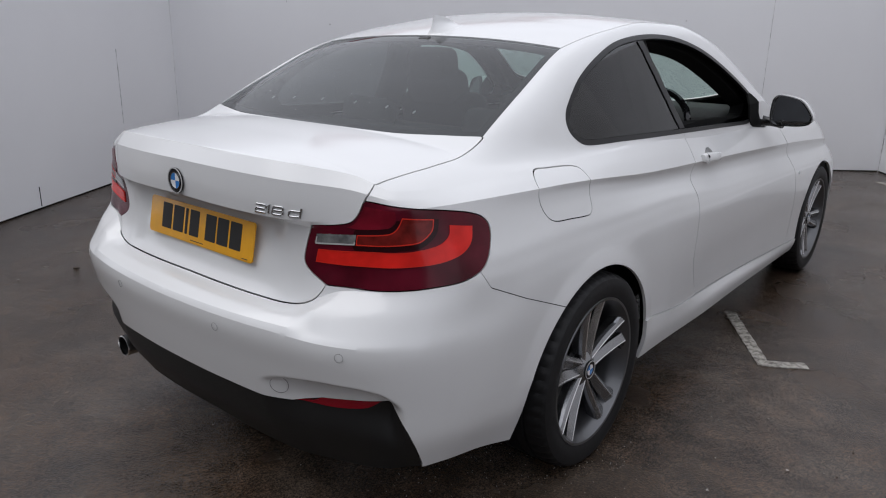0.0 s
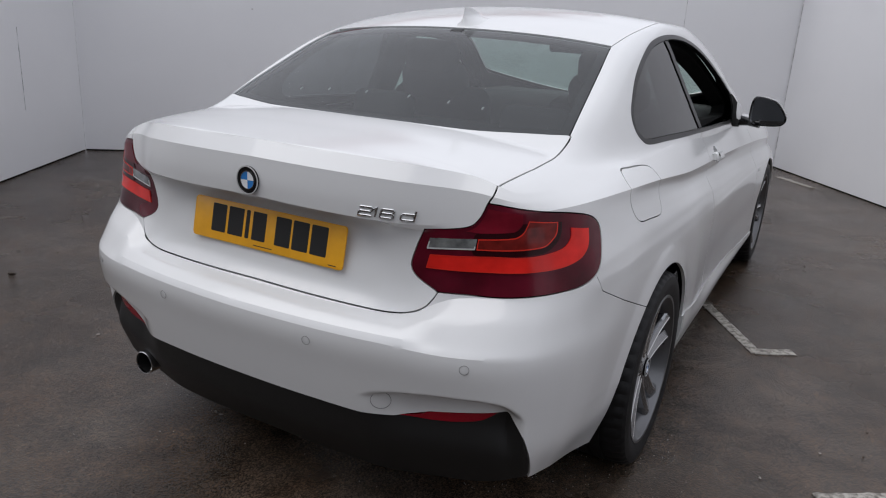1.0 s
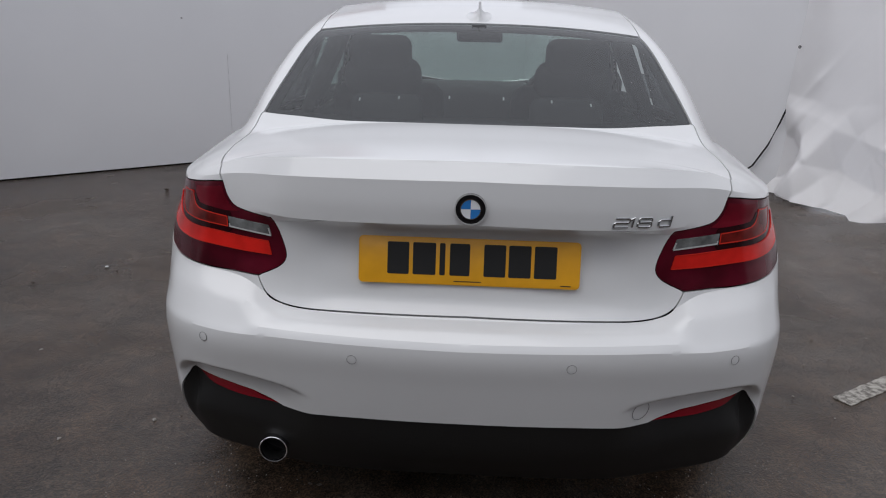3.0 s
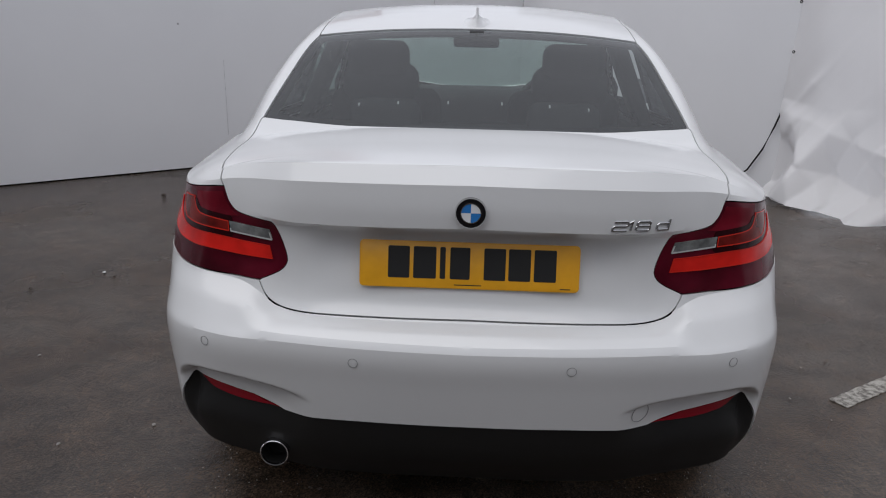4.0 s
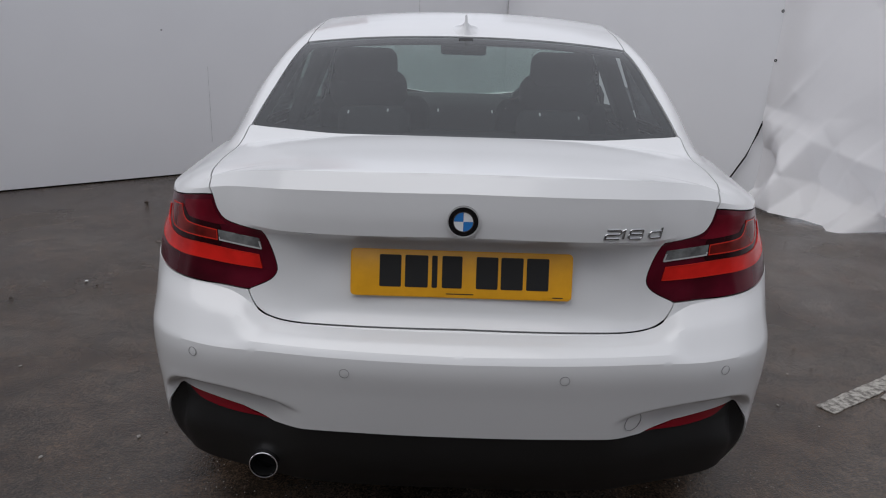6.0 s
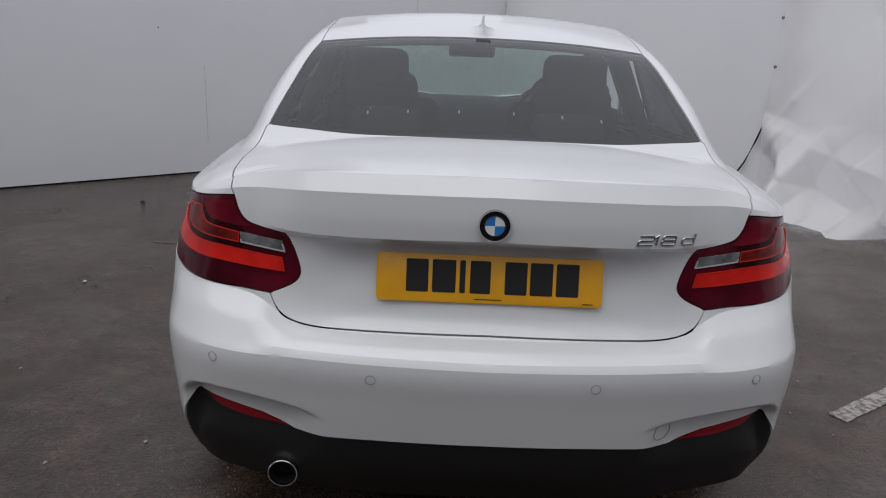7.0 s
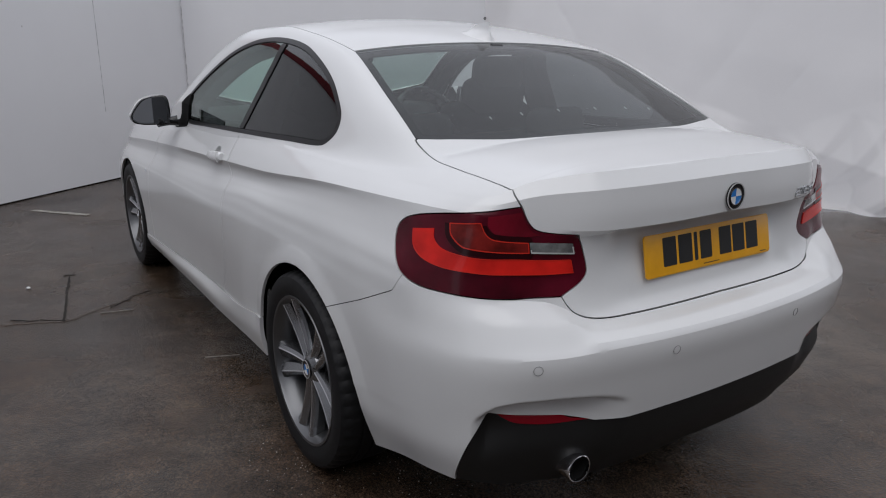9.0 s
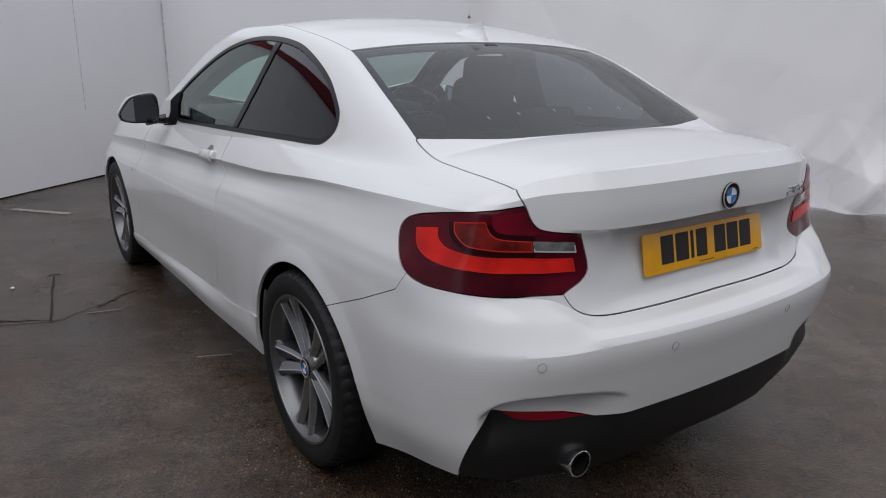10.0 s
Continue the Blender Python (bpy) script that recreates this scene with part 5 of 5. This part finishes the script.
# ---- hanging tarpaulin on the east wall ----
def tarpaulin():
    """A loose white sheet with folds, gathered at its free edge and lying out on the ground."""
    along = (END_R - CORNER_R).normalized()
    root = CORNER_R + along * 0.26
    out = Vector((along.y, -along.x, 0))
    if out.dot(Vector((-1, -1, 0))) < 0:
        out = -out
    rng = random.Random(4)
    folds = [(rng.uniform(3.9, 9.3), rng.uniform(0.20, 0.55), rng.uniform(0.015, 0.045), rng.uniform(-0.35, 0.35)) for _ in range(13)]
    dents = [(rng.uniform(3.6, 9.2), rng.uniform(0.3, 2.6), rng.uniform(0.07, 0.16), rng.choice((-1, 1)) * rng.uniform(0.012, 0.03), rng.uniform(-1.2, 1.2)) for _ in range(20)]
    # directions of the stiff creases: along, up, shift
    bends = [(0.95, 0.75, 0.10), (1.25, -0.85, 0.45), (0.45, 1.55, 0.30), (1.9, 0.35, 0.72), (2.2, -1.7, 0.15)]
    cols, rows = 360, 190
    verts, faces = [], []
    for r in range(rows + 1):
        z = 3.32 * (r / rows) ** 1.25
        start = 3.46 + 0.02 * math.sin(z * 5) - 0.09 * max(0, 0.75 - z) ** 1.4
        for c in range(cols + 1):
            u = start + (9.35 - start) * c / cols
            push = 0.04 + 0.02 * math.sin(u * 1.6 + z * 0.5)
            for at, wide, deep, slant in folds:
                q = (u - at - slant * (z - 1.0)) / wide
                if abs(q) < 3:
                    push += deep * math.exp(-q * q) * (0.75 + 0.25 * math.cos(z * 1.3))
            for at, h, size, deep, tilt in dents:
                du, dz = u - at, z - h
                if abs(du) < 3 * size and abs(dz) < 3 * size:
                    a = (du * math.cos(tilt) + dz * math.sin(tilt)) / size
                    b = (-du * math.sin(tilt) + dz * math.cos(tilt)) / (size * 0.4)
                    push += deep * math.exp(-abs(a) * 1.1 - abs(b) * 1.3)
            low = max(0.0, 1 - z / 0.34)
            push += 0.08 * low ** 2
            # flat facets meeting in creases, deepest near the ground and at the free end
            wu, wz = u + 0.14 * noise.noise((u * 1.1, z * 1.1, 2.0)), z + 0.14 * noise.noise((u * 1.1, z * 1.1, 8.0))
            fold = sum(abs(((wu * e + wz * f + g) % 1.0) - 0.5) / math.hypot(e, f) for e, f, g in bends) - 0.62
            reach = max(0.0, 1 - z / (0.85 + 0.25 * noise.noise((u * 0.9, 0.0, 4.0))))
            push += fold * (0.024 + 0.75 * reach * (0.5 + 0.5 * math.exp(-max(0, u - 4.4) * 0.8)))
            p = root + along * u + out * max(push, 0.015)
            verts.append((p.x, p.y, z + 0.03 * low * (0.5 + 0.5 * math.sin(u * 5.1 + 1))))
    w = cols + 1
    for r in range(rows):
        for c in range(cols):
            i = r * w + c
            faces.append((i, i + 1, i + w + 1, i + w))
    mat, nodes, links, p = node_material("white_tarpaulin")
    p.inputs["Base Color"].default_value = (0.94, 0.93, 0.93, 1)
    p.inputs["Roughness"].default_value = 0.42
    thin, blend = nodes.new("ShaderNodeBsdfTranslucent"), nodes.new("ShaderNodeMixShader")
    thin.inputs["Color"].default_value = (0.95, 0.94, 0.94, 1)
    blend.inputs["Fac"].default_value = 0.42
    links.new(p.outputs["BSDF"], blend.inputs[1])
    links.new(thin.outputs["BSDF"], blend.inputs[2])
    links.new(blend.outputs["Shader"], nodes["Material Output"].inputs["Surface"])
    coord, tex, bump = nodes.new("ShaderNodeTexCoord"), nodes.new("ShaderNodeTexNoise"), nodes.new("ShaderNodeBump")
    tex.inputs["Scale"].default_value, tex.inputs["Detail"].default_value = 9, 6
    bump.inputs["Strength"].default_value, bump.inputs["Distance"].default_value = 0.05, 0.006
    links.new(coord.outputs["Object"], tex.inputs["Vector"])
    links.new(tex.outputs["Fac"], bump.inputs["Height"])
    links.new(bump.outputs["Normal"], p.inputs["Normal"])
    ob = mesh_object("tarpaulin", verts, faces, mat)
    tagged(ob, "crumpled white plastic tarpaulin hanging on the wall", "tarpaulin")
    ring_at = lambda u, z, d: root + along * u + out * d + Vector((0, 0, z))
    for z in (1.60, 1.21, 0.76):
        bm = bmesh.new()
        tube(bm, [ring_at(3.48 + 0.009 * math.cos(a), z + 0.009 * math.sin(a), 0.06) for a in [2 * math.pi * k / 16 for k in range(16)]], 0.0045, 6, True)
        part("eyelet", bm, TRIM, ob, "dark metal eyelet", True)
    bm = bmesh.new()
    tube(bm, [ring_at(u, z, 0.03) for u, z in ((3.46, 1.02), (3.445, 0.88), (3.45, 0.76), (3.39, 0.58), (3.31, 0.38), (3.19, 0.18), (3.02, 0.04), (2.9, 0.008))], 0.008, 8)
    tagged(part("rope", bm, TRIM, None, "", True), "dark rope hanging beside the tarpaulin", "rope")


tarpaulin()


# ---- wall joints and dark strips at the wall foot ----
def joint(a, b, at, low, high, wide=0.008, material=None):
    d = (b - a).normalized()
    inward = Vector((d.y, -d.x, 0))
    bm = bmesh.new()
    p = a + d * at
    m = Matrix.Translation(p + inward * 0.002) @ Matrix.Rotation(math.atan2(d.y, d.x), 4, "Z")
    box(bm, (wide, 0.006, high - low), m @ Matrix.Translation((0, 0.001, (high + low) / 2)))
    tagged(part("trim", bm, material or JOINT), "thin dark joint between wall sheets", "joint", kind="structure")


JOINT = plain("grey_joint", (0.55, 0.545, 0.55), 0.8, noise_scale=14, vary=0.5)
for at, low, high, wide in ((3.60, 0.30, 1.0, 0.0013), (6.07, 0.70, 2.62, 0.003), (1.17, 1.6, 2.62, 0.003)):
    joint(CORNER_L, CORNER_R, at, low, high, wide)
joint(END_L, CORNER_L, (CORNER_L - END_L).length - 1.06, 0.50, 1.15, 0.006)
joint(END_L, CORNER_L, 1.97, 0.02, 0.17, 0.005, TRIM)
for c, s in ((CORNER_L, 1), (CORNER_R, 1)):
    bm = bmesh.new()
    box(bm, (0.007, 0.007, WALL_H), Matrix.Translation(c + Vector((0.004, -0.012, WALL_H / 2))) @ Matrix.Rotation(0.7, 4, "Z"))
    tagged(part("trim", bm, JOINT), "dark corner joint of the walls", "joint", kind="structure")
# black strips set under the walls, standing in for shade in the gap
for a, b in ((CORNER_L, CORNER_R), (CORNER_R, CORNER_R + (END_R - CORNER_R).normalized() * 3.99), (END_L, CORNER_L)):
    d = (b - a).normalized()
    inward = Vector((d.y, -d.x, 0))
    bm = bmesh.new()
    m = Matrix.Translation(a + d * ((b - a).length / 2) - inward * 0.02) @ Matrix.Rotation(math.atan2(d.y, d.x), 4, "Z")
    box(bm, ((b - a).length, 0.03, 0.020), m @ Matrix.Translation((0, 0, 0.010)))
    tagged(part("foot_gap_strip", bm, DARK), "black strip standing for the shaded gap at the wall foot", "wall foot", kind="structure")
# screw heads in the sheets
for a, b, at, z in ((CORNER_L, CORNER_R, 3.2, 1.32), (CORNER_L, CORNER_R, 1.6, 1.4), (CORNER_L, CORNER_R, 5.2, 1.5)):
    d = (b - a).normalized()
    inward = Vector((d.y, -d.x, 0))
    tagged(part("screw_head", disc(0.009, 0.004, facing(a + d * at + inward * 0.002 + Vector((0, 0, z)), inward), 12), JOINT), "small dark screw head in the wall", "screw")


# ---- road markings, cracks and litter ----
def worn_paint():
    mat, nodes, links, p = node_material("worn_white_road_paint")
    coord, tex, ramp = nodes.new("ShaderNodeTexCoord"), nodes.new("ShaderNodeTexNoise"), nodes.new("ShaderNodeValToRGB")
    tex.inputs["Scale"].default_value, tex.inputs["Detail"].default_value, tex.inputs["Roughness"].default_value = 38, 8, 0.75
    ramp.color_ramp.elements[0].position, ramp.color_ramp.elements[1].position = 0.41, 0.57
    ramp.color_ramp.elements[0].color, ramp.color_ramp.elements[1].color = (0.07, 0.06, 0.05, 1), (0.40, 0.38, 0.34, 1)
    links.new(coord.outputs["Object"], tex.inputs["Vector"])
    links.new(tex.outputs["Fac"], ramp.inputs["Fac"])
    links.new(ramp.outputs["Color"], p.inputs["Base Color"])
    p.inputs["Roughness"].default_value = 0.5
    return mat


ROADPAINT = worn_paint()
SCRATCH = plain("pale_scrape", (0.17, 0.16, 0.145), 0.6, noise_scale=60, vary=0.6)
rng = random.Random(11)


def stripe(a, b, wide, name="road_marking", material=None, label="worn white painted parking line", category="road marking", thick=0.004, wobble=0.0):
    a, b = Vector((*a, 0)), Vector((*b, 0))
    d = (b - a).normalized()
    n, count = Vector((-d.y, d.x, 0)), max(3, int((b - a).length / 0.02))
    bm = bmesh.new()
    rows = []
    for k in range(count + 1):
        p = a + (b - a) * k / count + n * wobble * (noise.noise((k * 0.13, a.x * 9, a.y * 9)) + 0.5 * noise.noise((k * 0.5, a.x * 5, 3.0)))
        w0, w1 = [wide / 2 * (1 + rng.uniform(-0.10, 0.05) - (0.45 + 0.5 * noise.noise((k * 0.31, a.y * 7, q * 5.0)) if wobble else 0)) for q in range(2)]
        rows.append([bm.verts.new(p + n * w0 + Vector((0, 0, z))) for z in (0.0005, thick)] + [bm.verts.new(p - n * w1 + Vector((0, 0, z))) for z in (thick, 0.0005)])
    for r, q in zip(rows, rows[1:]):
        for k in range(3):
            bm.faces.new((r[k], r[k + 1], q[k + 1], q[k]))
    bm.faces.new(rows[0])
    bm.faces.new(rows[-1][::-1])
    return tagged(part(name, bm, material or ROADPAINT), label, category, kind="structure")


stripe((.78, 1.66), (1.105, 1.125), .055)
stripe((1.085, 1.135), (1.245, 1.240), .060, thick=0.0052)
stripe((1.41, .065), (1.99, .455), .075)
stripe((1.70, .195), (1.90, -.02), .055, thick=0.0052)
stripe((.69, 6.25), (1.05, 5.84), .07)
stripe((-1.32, 4.83), (-.95, 4.385), .055)
stripe((-1.23, 1.845), (-1.08, 1.805), .014, material=SCRATCH, wobble=0.006)
stripe((-.93, 1.0), (-.795, .945), .010, material=SCRATCH, wobble=0.005)
TAR = plain("dark_tar", (0.016, 0.014, 0.012), 0.6, noise_scale=50, vary=0.4, spec=0.2)
stripe((-1.285, 2.62), (-1.40, 1.82), .017, "crack", TAR, "tar-filled crack in the asphalt", "crack", 0.003, 0.008)
stripe((-1.31, 2.66), (-1.25, 2.635), .018, "crack", TAR, "tar-filled crack in the asphalt", "crack", 0.0036, 0.012)
SEAM = plain("brown_silt", (0.052, 0.037, 0.026), 0.35, noise_scale=40, vary=0.5)
for a, b in (((-1.95, 2.06), (-1.39, 1.815)), ((-1.40, 1.815), (-.93, 2.10))):
    stripe(a, b, .030, "silt_line", SEAM, "brown silt line along a seam in the asphalt", "silt", 0.0018, 0.03)
for a, b in (((-1.62, 1.98), (-1.50, 1.90)), ((-1.50, 1.90), (-1.38, 1.82)), ((-1.17, 1.90), (-1.05, 2.02)), ((-1.05, 2.02), (-.94, 2.09))):
    stripe(a, b, .010, "crack", TAR, "dark crack in the wet asphalt", "crack", 0.003, 0.02)


def scrap(x, y, size, material, label, category, name):
    bm = bmesh.new()
    bmesh.ops.create_icosphere(bm, subdivisions=1, radius=size)
    for v in bm.verts:
        v.co = Vector((v.co.x * rng.uniform(0.6, 1.5), v.co.y * rng.uniform(0.4, 1.0), max(0, v.co.z * rng.uniform(0.3, 0.6) + size * 0.35)))
    ob = tagged(part(name, bm, material), label, category, "litter on the ground")
    ob.matrix_world = Matrix.Translation((x, y, 0.0)) @ Matrix.Rotation(rng.uniform(0, 6), 4, "Z")


STONE = plain("pale_stone", (0.30, 0.28, 0.26), 0.7, noise_scale=80, vary=0.3)
PAPER = plain("white_scrap", (0.62, 0.63, 0.63), 0.5)
LEAFM = plain("dead_leaf", (0.045, 0.03, 0.02), 0.5)
scrap(-2.0, 1.23, .014, PAPER, "scrap of white paper lying on the asphalt", "scrap", "paper_scrap")
scrap(-1.505, 2.49, .016, PAPER, "scrap of white paper lying on the asphalt", "scrap", "paper_scrap")
scrap(-2.46, 3.10, .022, LEAFM, "dark dead leaf lying on the asphalt", "leaf", "dead_leaf")
scrap(-2.29, -.22, .018, LEAFM, "dark dead leaf lying on the asphalt", "leaf", "dead_leaf")
scrap(-1.06, -.29, .010, STONE, "small pale stone on the asphalt", "stone", "stone")
scrap(-2.45, .55, .013, LEAFM, "dark dead leaf lying on the asphalt", "leaf", "dead_leaf")
for _ in range(44):
    x, y = rng.uniform(-3.4, -0.95), rng.uniform(-0.9, 3.6)
    if rng.random() < 0.3:
        x, y = rng.uniform(1.0, 2.6), rng.uniform(-0.9, 3.0)
    if rng.random() < 0.6:
        scrap(x, y, rng.uniform(.003, .008), STONE, "small pale stone on the asphalt", "stone", "stone")
    else:
        scrap(x, y, rng.uniform(.005, .012), LEAFM, "dark dead leaf lying on the asphalt", "leaf", "dead_leaf")
# loose grit along the wet joint
grit_v, grit_f = [], []
for _ in range(1700):
    x, y = rng.choice((-1, 1)) * rng.uniform(0.45, 1.05), rng.uniform(-1.05, 0.2)
    if rng.random() < 0.5:
        x, y = rng.uniform(-3.2, 3.0), rng.uniform(-1.2, 3.5)
    r, a, k = rng.uniform(.0010, .0028), rng.uniform(0, 6), len(grit_v)
    grit_v += [(x + r * math.cos(a + q * 2.1), y + r * math.sin(a + q * 2.1), 0) for q in range(3)] + [(x, y, r * 1.1)]
    grit_f += [(k, k + 1, k + 3), (k + 1, k + 2, k + 3), (k + 2, k, k + 3)]
tagged(mesh_object("grit", grit_v, grit_f, STONE, smooth=False), "fine loose grit on the asphalt", "grit", kind="stuff")
